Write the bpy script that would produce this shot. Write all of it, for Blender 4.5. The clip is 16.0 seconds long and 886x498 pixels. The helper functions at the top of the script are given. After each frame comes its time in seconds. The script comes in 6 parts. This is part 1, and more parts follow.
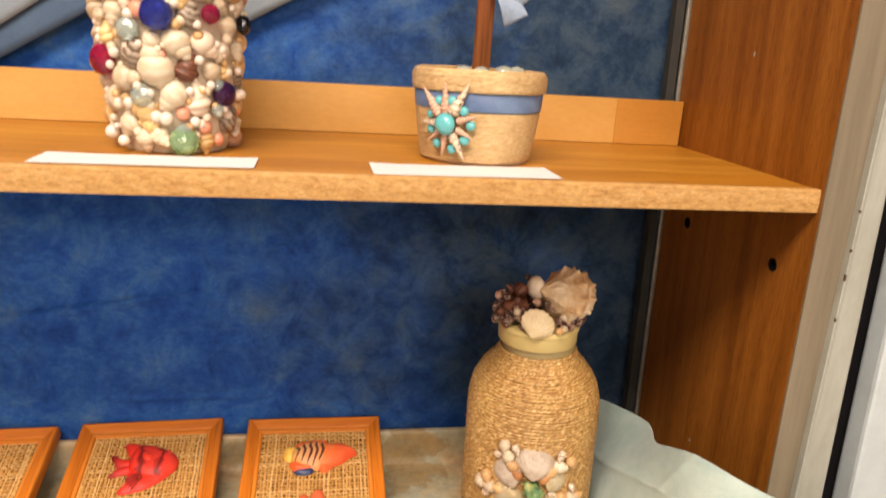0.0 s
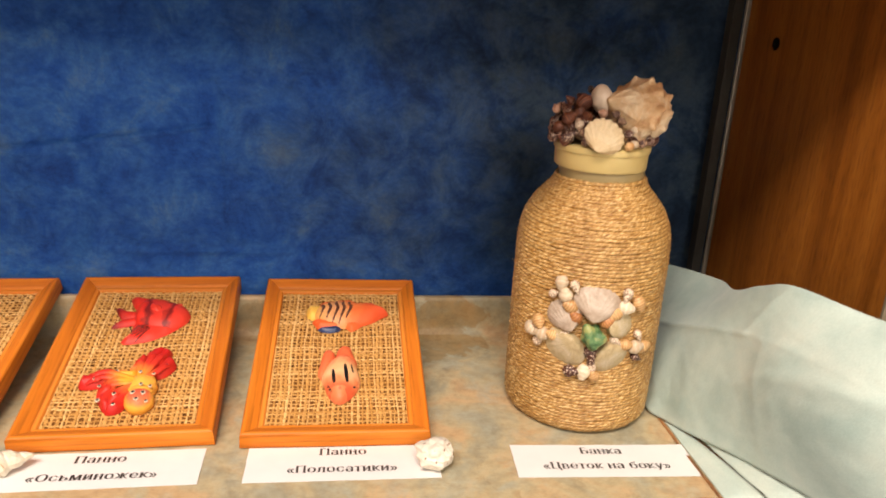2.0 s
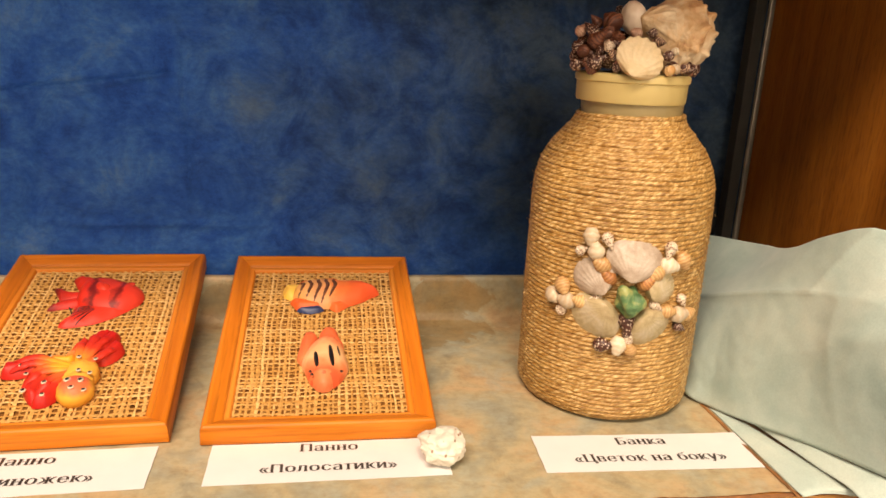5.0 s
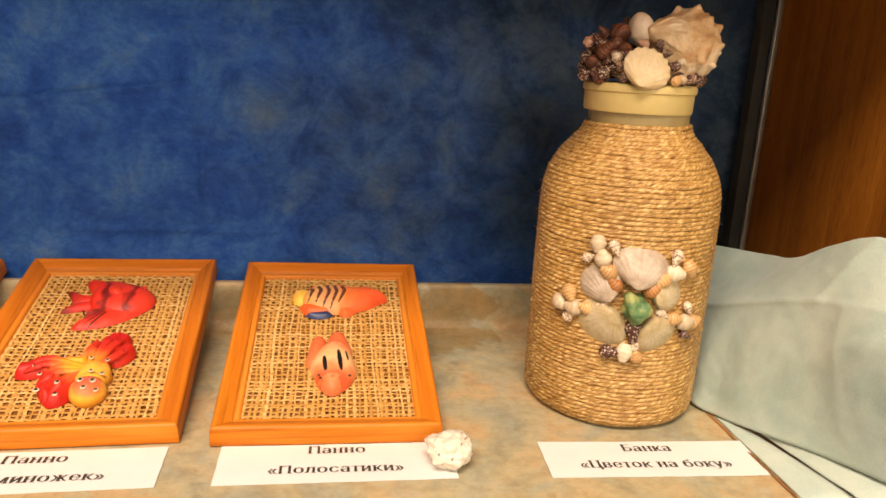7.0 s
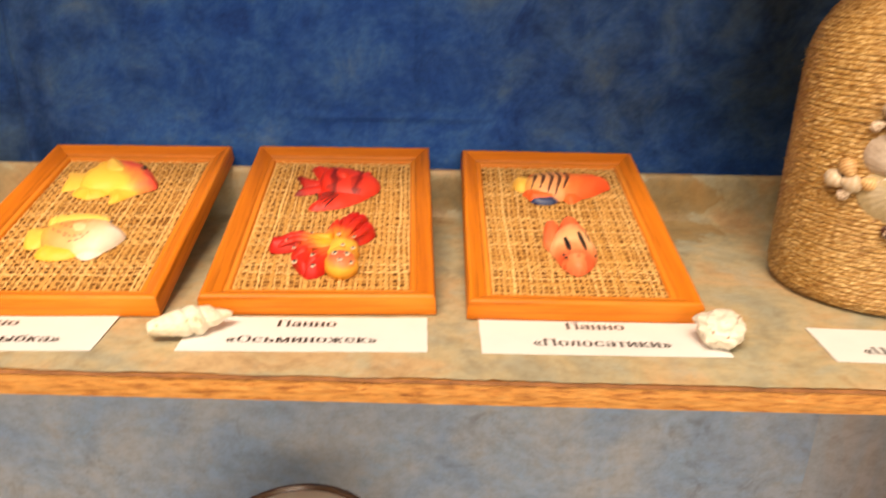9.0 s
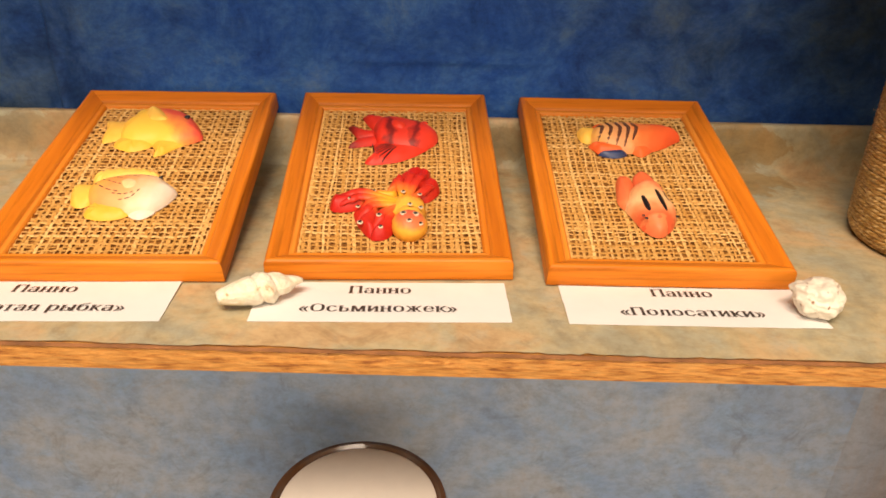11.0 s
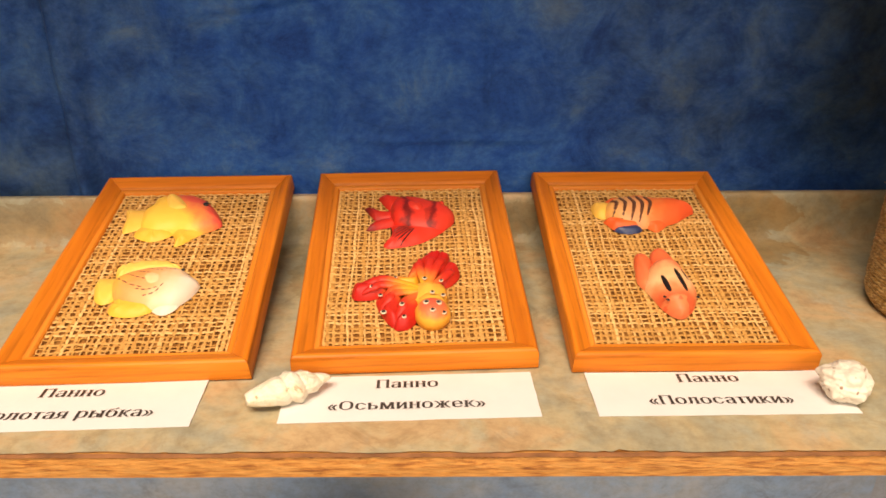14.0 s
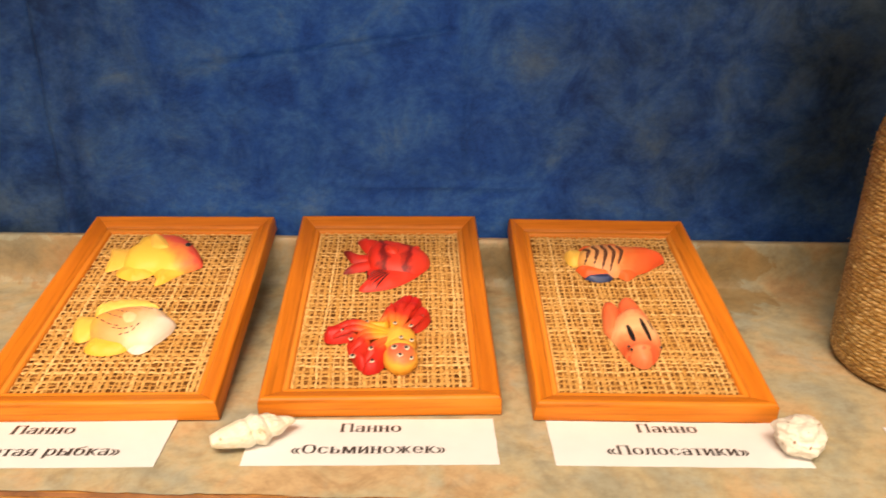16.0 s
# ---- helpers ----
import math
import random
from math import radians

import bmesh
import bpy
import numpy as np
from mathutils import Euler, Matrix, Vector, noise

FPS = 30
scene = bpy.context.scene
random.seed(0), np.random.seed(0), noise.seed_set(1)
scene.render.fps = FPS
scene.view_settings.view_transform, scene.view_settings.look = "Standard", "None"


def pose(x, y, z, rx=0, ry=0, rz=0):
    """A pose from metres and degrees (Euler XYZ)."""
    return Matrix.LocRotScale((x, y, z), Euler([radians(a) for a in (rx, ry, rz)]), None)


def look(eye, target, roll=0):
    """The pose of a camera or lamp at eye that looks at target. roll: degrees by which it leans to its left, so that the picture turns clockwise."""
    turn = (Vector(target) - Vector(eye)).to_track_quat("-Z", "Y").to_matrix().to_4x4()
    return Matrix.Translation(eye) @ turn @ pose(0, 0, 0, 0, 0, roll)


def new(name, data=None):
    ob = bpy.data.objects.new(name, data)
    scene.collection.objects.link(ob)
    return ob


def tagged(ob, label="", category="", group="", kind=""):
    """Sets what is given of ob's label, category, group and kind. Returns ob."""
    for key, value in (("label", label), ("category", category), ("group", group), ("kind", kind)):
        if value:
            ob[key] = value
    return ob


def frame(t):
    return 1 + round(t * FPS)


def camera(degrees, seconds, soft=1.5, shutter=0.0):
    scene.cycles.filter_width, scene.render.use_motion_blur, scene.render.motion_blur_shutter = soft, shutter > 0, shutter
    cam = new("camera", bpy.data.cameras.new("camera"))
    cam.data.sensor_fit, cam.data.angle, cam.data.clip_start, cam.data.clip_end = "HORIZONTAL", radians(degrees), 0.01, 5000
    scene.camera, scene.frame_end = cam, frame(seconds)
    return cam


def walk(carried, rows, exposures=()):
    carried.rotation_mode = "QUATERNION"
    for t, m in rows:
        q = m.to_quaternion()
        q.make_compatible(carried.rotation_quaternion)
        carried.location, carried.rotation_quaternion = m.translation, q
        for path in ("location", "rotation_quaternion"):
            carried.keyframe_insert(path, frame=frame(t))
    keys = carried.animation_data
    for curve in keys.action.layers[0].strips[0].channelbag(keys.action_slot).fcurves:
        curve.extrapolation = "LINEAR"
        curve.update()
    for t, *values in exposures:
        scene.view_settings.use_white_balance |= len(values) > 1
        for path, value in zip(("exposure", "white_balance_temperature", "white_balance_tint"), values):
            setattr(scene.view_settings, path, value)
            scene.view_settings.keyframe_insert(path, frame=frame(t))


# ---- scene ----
cam = camera(64.3, 16.0, soft=1.65, shutter=0.5)
PATH = [
    (0, (0.074, -0.422, 0.443), (0.382, 1.475, -0.111), 3.5),
    (0.5, (0.077, -0.428, 0.408), (0.357, 1.461, -0.188), 4.0),
    (1, (0.075, -0.416, 0.376), (0.348, 1.463, -0.252), 4.1),
    (1.5, (0.076, -0.397, 0.342), (0.326, 1.488, -0.278), 3.6),
    (2, (0.072, -0.375, 0.306), (0.314, 1.502, -0.34), 3.5),
    (2.5, (0.073, -0.345, 0.278), (0.316, 1.525, -0.389), 3.7),
    (3, (0.069, -0.321, 0.25), (0.326, 1.538, -0.441), 4.0),
    (3.5, (0.062, -0.307, 0.247), (0.383, 1.581, -0.332), 4.1),
    (4, (0.065, -0.305, 0.239), (0.38, 1.585, -0.334), 3.5),
    (6.5, (0.067, -0.309, 0.229), (0.359, 1.596, -0.308), 3.4),
    (7, (0.065, -0.312, 0.228), (0.349, 1.596, -0.3), 3.6),
    (7.5, (0.048, -0.316, 0.223), (0.299, 1.598, -0.298), 3.8),
    (8, (0.022, -0.312, 0.215), (0.181, 1.612, -0.307), 3.3),
    (8.5, (-0.001, -0.309, 0.201), (0.079, 1.602, -0.381), 2.7),
    (9, (-0.022, -0.301, 0.186), (-0.027, 1.565, -0.535), 1.3),
    (9.2, (-0.031, -0.295, 0.183), (-0.052, 1.549, -0.591), 1.7),
    (11.3, (-0.067, -0.27, 0.198), (-0.053, 1.516, -0.702), 1.3),
    (11.5, (-0.066, -0.267, 0.206), (-0.041, 1.519, -0.693), 0.6),
    (12, (-0.072, -0.263, 0.214), (-0.064, 1.554, -0.621), -0.3),
    (12.5, (-0.075, -0.258, 0.218), (-0.052, 1.563, -0.609), -0.2),
    (13, (-0.075, -0.256, 0.221), (-0.053, 1.566, -0.603), -0.3),
    (13.5, (-0.075, -0.261, 0.222), (-0.058, 1.57, -0.583), 0.1),
    (14, (-0.081, -0.263, 0.221), (-0.073, 1.566, -0.587), 0.0),
    (14.5, (-0.081, -0.266, 0.221), (-0.085, 1.561, -0.594), 0.4),
    (15, (-0.081, -0.268, 0.224), (-0.091, 1.568, -0.568), 0.5),
    (15.5, (-0.078, -0.271, 0.228), (-0.104, 1.58, -0.527), 0.5),
    (16, (-0.06, -0.27, 0.234), (-0.066, 1.595, -0.491), 1.0),
]
walk(cam, [(t, look(eye, target, roll)) for t, eye, target, roll in PATH],
     exposures=[(0, -0.11, 6350, 17), (1.5, -0.06, 6200, 17), (3.0, -0.13, 6350, 17), (4.0, -0.1, 6850, 17), (6.5, -0.08, 7050, 17), (9.2, 0.0, 7150, 17), (11.3, -0.23, 7000, 17), (13.0, -0.32, 7000, 17), (13.5, -0.17, 7000, 17), (14.5, -0.13, 7000, 17), (16.0, -0.09, 7000, 17)])

# ---------------------------------------------------------------- world and lamps
world = bpy.data.worlds.new("world")
scene.world = world
world.use_nodes = True
world.node_tree.nodes["Background"].inputs[0].default_value = (1.0, 0.95, 0.88, 1)
world.node_tree.nodes["Background"].inputs[1].default_value = 0.02
scene.view_settings.exposure = 0.0


def ceiling_lamp(x, y, z, w, h, watts, colour=(1.0, 0.865, 0.7)):
    data = bpy.data.lights.new("ceiling_panel_light", "AREA")
    data.shape, data.size, data.size_y, data.energy, data.color = "RECTANGLE", w, h, watts, colour
    ob = new("ceiling_panel_light", data)
    ob.matrix_world = pose(x, y, z)
    return ob


CEIL = 1.75
ceiling_lamp(-0.35, -0.98, CEIL - 0.06, 1.2, 0.6, 74)
ceiling_lamp(0.9, -3.9, CEIL - 0.06, 2.4, 1.8, 195)


# ---------------------------------------------------------------- materials
def nodes_of(name):
    m = bpy.data.materials.new(name)
    m.use_nodes = True
    nt = m.node_tree
    return m, nt, nt.nodes["Principled BSDF"]


def coords(nt, scale=(1, 1, 1), rot=(0, 0, 0)):
    tc = nt.nodes.new("ShaderNodeTexCoord")
    mp = nt.nodes.new("ShaderNodeMapping")
    mp.inputs["Scale"].default_value = scale
    mp.inputs["Rotation"].default_value = rot
    nt.links.new(tc.outputs["Object"], mp.inputs["Vector"])
    return mp.outputs["Vector"]


def noise_tex(nt, vec, scale, detail=4.0, rough=0.55, distort=0.0):
    n = nt.nodes.new("ShaderNodeTexNoise")
    n.inputs["Scale"].default_value = scale
    n.inputs["Detail"].default_value = detail
    n.inputs["Roughness"].default_value = rough
    n.inputs["Distortion"].default_value = distort
    nt.links.new(vec, n.inputs["Vector"])
    return n.outputs["Fac"]


def ramp(nt, fac, stops):
    r = nt.nodes.new("ShaderNodeValToRGB")
    els = r.color_ramp.elements
    els.remove(els[1])
    els[0].position, els[0].color = stops[0][0], (*stops[0][1], 1)
    for p, c in stops[1:]:
        els.new(p).color = (*c, 1)
    nt.links.new(fac, r.inputs["Fac"])
    return r.outputs["Color"]


def mix(nt, a, b, fac, mode="MIX"):
    m = nt.nodes.new("ShaderNodeMix")
    m.data_type, m.blend_type = "RGBA", mode
    for sock, v in ((m.inputs["Factor"], fac), (m.inputs["A"], a), (m.inputs["B"], b)):
        if isinstance(v, bpy.types.NodeSocket):
            nt.links.new(v, sock)
        else:
            sock.default_value = v if isinstance(v, (int, float)) else (*v, 1)
    return m.outputs["Result"]


def bump(nt, bsdf, height, strength=0.3, dist=0.001):
    b = nt.nodes.new("ShaderNodeBump")
    b.inputs["Strength"].default_value = strength
    b.inputs["Distance"].default_value = dist
    nt.links.new(height, b.inputs["Height"])
    nt.links.new(b.outputs["Normal"], bsdf.inputs["Normal"])


def wood(name, dark, mid, light, along="x", fine=260.0, rough=0.42, coat=0.0, bands=26.0, vary=0.0, dash=1.0):
    m, nt, p = nodes_of(name)
    k = {"x": (0.05, 1, 1), "y": (1, 0.05, 1), "z": (1, 1, 0.05)}[along]
    v = coords(nt, k)
    broad = noise_tex(nt, v, bands, 3, 0.5, 0.6)
    thin = noise_tex(nt, coords(nt, tuple(min(1, q * dash) if q < 1 else 1 for q in k)), fine, 5, 0.65)
    c = ramp(nt, broad, [(0.3, dark), (0.5, mid), (0.72, light)])
    pores = ramp(nt, thin, [(0.36, (0.45, 0.4, 0.36)), (0.52, (1, 1, 1))])
    c = mix(nt, c, pores, 0.55, "MULTIPLY")
    if vary:
        oi = nt.nodes.new("ShaderNodeObjectInfo")
        c = mix(nt, c, ramp(nt, oi.outputs["Random"], [(0, (1 - vary, 1 - vary * 1.2, 1 - vary * 1.4)), (1, (1, 1, 1))]), 1.0, "MULTIPLY")
    nt.links.new(c, p.inputs["Base Color"])
    p.inputs["Roughness"].default_value = rough
    p.inputs["Specular IOR Level"].default_value = 0.22
    p.inputs["Coat Weight"].default_value = coat
    p.inputs["Coat Roughness"].default_value = 0.25
    bump(nt, p, thin, 0.25, 0.0006)
    return m


def mottled(name, stops, scale, rough=0.7, fine=300.0, bump_s=0.2, bump_d=0.0005, stretch=(1, 1, 1), sheen=0.0, fine_amt=0.3, spec=0.4):
    m, nt, p = nodes_of(name)
    v = coords(nt, stretch)
    big = noise_tex(nt, v, scale, 6, 0.62, 0.3)
    small = noise_tex(nt, v, fine, 3, 0.6)
    c = ramp(nt, big, stops)
    c = mix(nt, c, ramp(nt, small, [(0.3, (0.6, 0.6, 0.6)), (0.65, (1, 1, 1))]), fine_amt, "MULTIPLY")
    nt.links.new(c, p.inputs["Base Color"])
    p.inputs["Roughness"].default_value = rough
    p.inputs["Specular IOR Level"].default_value = spec
    p.inputs["Sheen Weight"].default_value = sheen
    bump(nt, p, small, bump_s, bump_d)
    return m


def plain(name, colour, rough=0.5, metal=0.0, fine=400.0, amt=0.15, coat=0.0, spec=0.5, sub=0.0):
    m, nt, p = nodes_of(name)
    v = coords(nt)
    n = noise_tex(nt, v, fine, 4)
    n2 = noise_tex(nt, v, fine * 0.12, 3)
    lo = tuple(c * (1 - amt * 2) for c in colour)
    c = mix(nt, ramp(nt, n2, [(0.3, lo), (0.62, colour)]), ramp(nt, n, [(0.3, (0.8, 0.8, 0.8)), (0.6, (1, 1, 1))]), amt * 2, "MULTIPLY")
    nt.links.new(c, p.inputs["Base Color"])
    p.inputs["Roughness"].default_value = rough
    p.inputs["Metallic"].default_value = metal
    p.inputs["Coat Weight"].default_value = coat
    p.inputs["Specular IOR Level"].default_value = spec
    if sub:
        p.inputs["Subsurface Weight"].default_value = sub
        p.inputs["Subsurface Radius"].default_value = (0.004, 0.003, 0.002)
    bump(nt, p, n, 0.1, 0.0004)
    return m


def banded(name, colour, dark, scale=260.0, speck=0.5, rough=0.45, axis="Z"):
    """A shell with darker bands and specks across its growth."""
    m, nt, p = nodes_of(name)
    v = coords(nt)
    w = nt.nodes.new("ShaderNodeTexWave")
    w.bands_direction = axis
    w.inputs["Scale"].default_value = scale
    w.inputs["Distortion"].default_value = 3.5
    w.inputs["Detail"].default_value = 2.0
    w.inputs["Detail Scale"].default_value = 3.0
    nt.links.new(v, w.inputs["Vector"])
    oi = nt.nodes.new("ShaderNodeObjectInfo")
    c = ramp(nt, w.outputs["Fac"], [(0.5 - speck * 0.4, dark), (0.55 + 0.2 * (1 - speck), colour)])
    c = mix(nt, c, ramp(nt, oi.outputs["Random"], [(0, (0.72, 0.66, 0.6)), (1, (1, 1, 1))]), 1.0, "MULTIPLY")
    nt.links.new(c, p.inputs["Base Color"])
    p.inputs["Roughness"].default_value = rough
    bump(nt, p, w.outputs["Fac"], 0.2, 0.0004)
    return m


def gem(name, colour):
    m, nt, p = nodes_of(name)
    p.inputs["Base Color"].default_value = (*colour, 1)
    p.inputs["Roughness"].default_value = 0.05
    p.inputs["Transmission Weight"].default_value = 0.75
    p.inputs["IOR"].default_value = 1.5
    return m


VENEER = wood("teak_veneer", (0.2, 0.062, 0.006), (0.275, 0.09, 0.009), (0.35, 0.125, 0.015), "z", 620, 0.4, 0.0, 70, dash=2.2)
SHELF_TOP = wood("orange_veneer", (0.37, 0.138, 0.01), (0.48, 0.195, 0.016), (0.56, 0.25, 0.03), "x", 240, 0.36, 0.08, 24)
EDGE_UP = mottled("chipboard_edge", [(0.3, (0.4, 0.19, 0.045)), (0.42, (0.52, 0.27, 0.075)), (0.55, (0.58, 0.32, 0.1)), (0.7, (0.64, 0.38, 0.14))], 330, 0.6, 900, 0.8, 0.001, (0.4, 1, 1), fine_amt=0.7)
LEDGE_END = mottled("orange_ledge_wood", [(0.3, (0.46, 0.19, 0.025)), (0.5, (0.52, 0.23, 0.035)), (0.7, (0.57, 0.27, 0.055))], 7, 0.4, 300, 0.15, 0.0004, (0.4, 1, 1), fine_amt=0.2)
EDGE_LOW = mottled("oak_edge_strip", [(0.33, (0.26, 0.085, 0.018)), (0.42, (0.5, 0.2, 0.04)), (0.5, (0.62, 0.275, 0.062)), (0.75, (0.72, 0.375, 0.11))], 520, 0.5, 900, 0.6, 0.0008, (0.13, 1, 1), fine_amt=0.9)
MAPLE = mottled("pale_ledge_wood", [(0.3, (0.52, 0.25, 0.045)), (0.5, (0.59, 0.31, 0.07)), (0.7, (0.65, 0.37, 0.11))], 7, 0.4, 300, 0.15, 0.0004, (0.4, 1, 1), fine_amt=0.2)
PINE = wood("frame_pine", (0.53, 0.132, 0.009), (0.69, 0.206, 0.015), (0.8, 0.3, 0.044), "x", 240, 0.45, 0.0, 60, vary=0.16)
RAW_EDGE = mottled("raw_panel_edge", [(0.3, (0.16, 0.12, 0.075)), (0.6, (0.23, 0.185, 0.12)), (0.8, (0.28, 0.23, 0.17))], 40, 0.65, 300, 0.3, 0.0006, (1, 1, 0.06))
WHITE_PAINT = mottled("white_enamel", [(0.3, (0.46, 0.5, 0.5)), (0.6, (0.54, 0.59, 0.6)), (0.8, (0.58, 0.63, 0.63))], 14, 0.35, 120, 0.12, 0.0008, fine_amt=0.12)
WHITE_WORN = mottled("cream_enamel", [(0.3, (0.3, 0.29, 0.23)), (0.6, (0.4, 0.4, 0.34)), (0.8, (0.45, 0.46, 0.41))], 20, 0.4, 160, 0.3, 0.001, (1, 1, 0.3), fine_amt=0.25)
GALV = plain("pale_metal_strip", (0.5, 0.47, 0.38), 0.35, 0.6)
RIM_BROWN = plain("brown_glazed_rim", (0.1, 0.045, 0.02), 0.2, coat=0.4)
DARK = plain("dark_gap", (0.007, 0.006, 0.007), 0.8, spec=0.1)
ROOM_WALL = mottled("room_wall_paint", [(0.3, (0.62, 0.62, 0.6)), (0.7, (0.7, 0.7, 0.68))], 2, 0.8, 90)
ROOM_FLOOR = mottled("room_floor_lino", [(0.3, (0.32, 0.31, 0.3)), (0.7, (0.44, 0.43, 0.41))], 4, 0.5, 60)
BOARD = plain("fibreboard", (0.2, 0.12, 0.06), 0.8)


def blue_cloth_material():
    m, nt, p = nodes_of("blue_dyed_cloth")
    v = coords(nt, (1, 1, 1))
    v2 = coords(nt, (1, 1, 1), (0.2, 0.5, 0.1))
    big = noise_tex(nt, v, 4.5, 7, 0.7, 0.4)
    mid = noise_tex(nt, v2, 24, 12, 0.72, 0.35)
    fibre = noise_tex(nt, coords(nt, (0.55, 1, 1)), 300, 4, 0.7)
    weave = noise_tex(nt, v, 900, 2, 0.5)
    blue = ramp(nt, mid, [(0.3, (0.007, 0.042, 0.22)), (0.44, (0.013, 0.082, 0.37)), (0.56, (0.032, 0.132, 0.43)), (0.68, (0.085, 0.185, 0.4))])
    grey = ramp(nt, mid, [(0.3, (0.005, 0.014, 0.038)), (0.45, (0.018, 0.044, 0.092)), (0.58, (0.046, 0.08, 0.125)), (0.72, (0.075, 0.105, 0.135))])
    # greyer dye towards both ends, with the corner's shade put into the colour
    dye_shade = nt.nodes.new("ShaderNodeMath")
    dye_shade.operation = "MULTIPLY_ADD"
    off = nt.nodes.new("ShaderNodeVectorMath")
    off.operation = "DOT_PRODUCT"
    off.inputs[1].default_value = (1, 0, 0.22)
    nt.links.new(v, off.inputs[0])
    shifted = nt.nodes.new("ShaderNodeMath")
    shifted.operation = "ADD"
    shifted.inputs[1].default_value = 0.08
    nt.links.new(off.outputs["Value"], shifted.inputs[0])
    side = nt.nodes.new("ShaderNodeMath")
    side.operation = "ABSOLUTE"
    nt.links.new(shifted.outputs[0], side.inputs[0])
    nt.links.new(side.outputs[0], dye_shade.inputs[0])
    dye_shade.inputs[1].default_value = 1.1
    nt.links.new(big, dye_shade.inputs[2])
    c = mix(nt, blue, grey, ramp(nt, dye_shade.outputs[0], [(0.62, (0, 0, 0)), (0.98, (1, 1, 1))]))
    c = mix(nt, c, ramp(nt, fibre, [(0.35, (0.62, 0.62, 0.62)), (0.62, (1, 1, 1))]), 0.55, "MULTIPLY")
    c = mix(nt, c, (0.09, 0.19, 0.42), ramp(nt, weave, [(0.62, (0, 0, 0)), (0.8, (0.16, 0.16, 0.16))]))
    # thin broken dark lines: the shade of creases put into the colour
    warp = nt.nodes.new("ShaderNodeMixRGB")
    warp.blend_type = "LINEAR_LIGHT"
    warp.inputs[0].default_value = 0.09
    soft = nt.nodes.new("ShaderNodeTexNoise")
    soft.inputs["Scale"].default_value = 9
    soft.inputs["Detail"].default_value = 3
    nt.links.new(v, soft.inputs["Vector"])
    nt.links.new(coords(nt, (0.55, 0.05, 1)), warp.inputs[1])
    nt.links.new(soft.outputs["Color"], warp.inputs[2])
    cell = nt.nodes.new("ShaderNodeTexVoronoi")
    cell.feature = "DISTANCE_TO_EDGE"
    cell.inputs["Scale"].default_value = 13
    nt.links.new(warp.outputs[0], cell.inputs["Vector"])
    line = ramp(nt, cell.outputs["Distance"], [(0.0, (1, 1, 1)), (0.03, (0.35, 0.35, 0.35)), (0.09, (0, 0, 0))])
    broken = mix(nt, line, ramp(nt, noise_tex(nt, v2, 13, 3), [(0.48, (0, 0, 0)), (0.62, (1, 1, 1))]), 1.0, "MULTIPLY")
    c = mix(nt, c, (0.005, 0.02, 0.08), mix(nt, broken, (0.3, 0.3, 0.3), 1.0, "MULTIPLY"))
    nt.links.new(c, p.inputs["Base Color"])
    p.inputs["Roughness"].default_value = 0.75
    p.inputs["Specular IOR Level"].default_value = 0.2
    bump(nt, p, mid, 0.5, 0.003)
    return m


BLUE = blue_cloth_material()


def painted_paper(name, a, b, c_, d, scale, stretch=(0.7, 1, 1), stains_and_shade=()):
    m, nt, p = nodes_of(name)
    v = coords(nt, stretch)
    n1 = noise_tex(nt, v, scale, 5, 0.6, 0.5)
    n2 = noise_tex(nt, coords(nt, stretch, (0.4, 0.2, 0.3)), scale * 2.3, 6, 0.65, 0.4)
    n3 = noise_tex(nt, coords(nt, (0.8, 1, 1)), scale * 7, 8, 0.75)
    c = ramp(nt, n1, [(0.38, a), (0.5, b), (0.6, c_)])
    c = mix(nt, c, d, ramp(nt, n2, [(0.5, (0, 0, 0)), (0.72, (0.75, 0.75, 0.75))]))
    n4 = noise_tex(nt, coords(nt, (1, 1, 1), (0.9, 0.1, 0.6)), scale * 1.8, 8, 0.75, 0.8)
    c = mix(nt, c, ramp(nt, n4, [(0.33, (0.72, 0.66, 0.6)), (0.45, (0.98, 0.97, 0.96)), (0.56, (1, 1, 1)), (0.68, (1.0, 0.86, 0.74))]), 0.85, "MULTIPLY")
    c = mix(nt, c, ramp(nt, n3, [(0.33, (0.7, 0.65, 0.58)), (0.58, (1, 1, 1))]), 0.75, "MULTIPLY")
    for place, size, tint in stains_and_shade:
        mp = nt.nodes.new("ShaderNodeMapping")
        mp.vector_type = "TEXTURE"
        mp.inputs["Location"].default_value, mp.inputs["Scale"].default_value = place, size
        nt.links.new(nt.nodes.new("ShaderNodeTexCoord").outputs["Object"], mp.inputs["Vector"])
        ball = nt.nodes.new("ShaderNodeVectorMath")
        ball.operation = "LENGTH"
        nt.links.new(mp.outputs[0], ball.inputs[0])
        ragged = nt.nodes.new("ShaderNodeMath")
        ragged.operation = "MULTIPLY_ADD"
        ragged.inputs[1].default_value = 1.1
        nt.links.new(n2, ragged.inputs[0])
        nt.links.new(ball.outputs["Value"], ragged.inputs[2])
        c = mix(nt, c, tint, ramp(nt, ragged.outputs[0], [(0.5, (0.9, 0.9, 0.9)), (1.0, (0.55, 0.55, 0.55)), (1.75, (0, 0, 0))]), "MULTIPLY")
    nt.links.new(c, p.inputs["Base Color"])
    p.inputs["Roughness"].default_value = 0.5
    bump(nt, p, n3, 0.12, 0.0005)
    return m


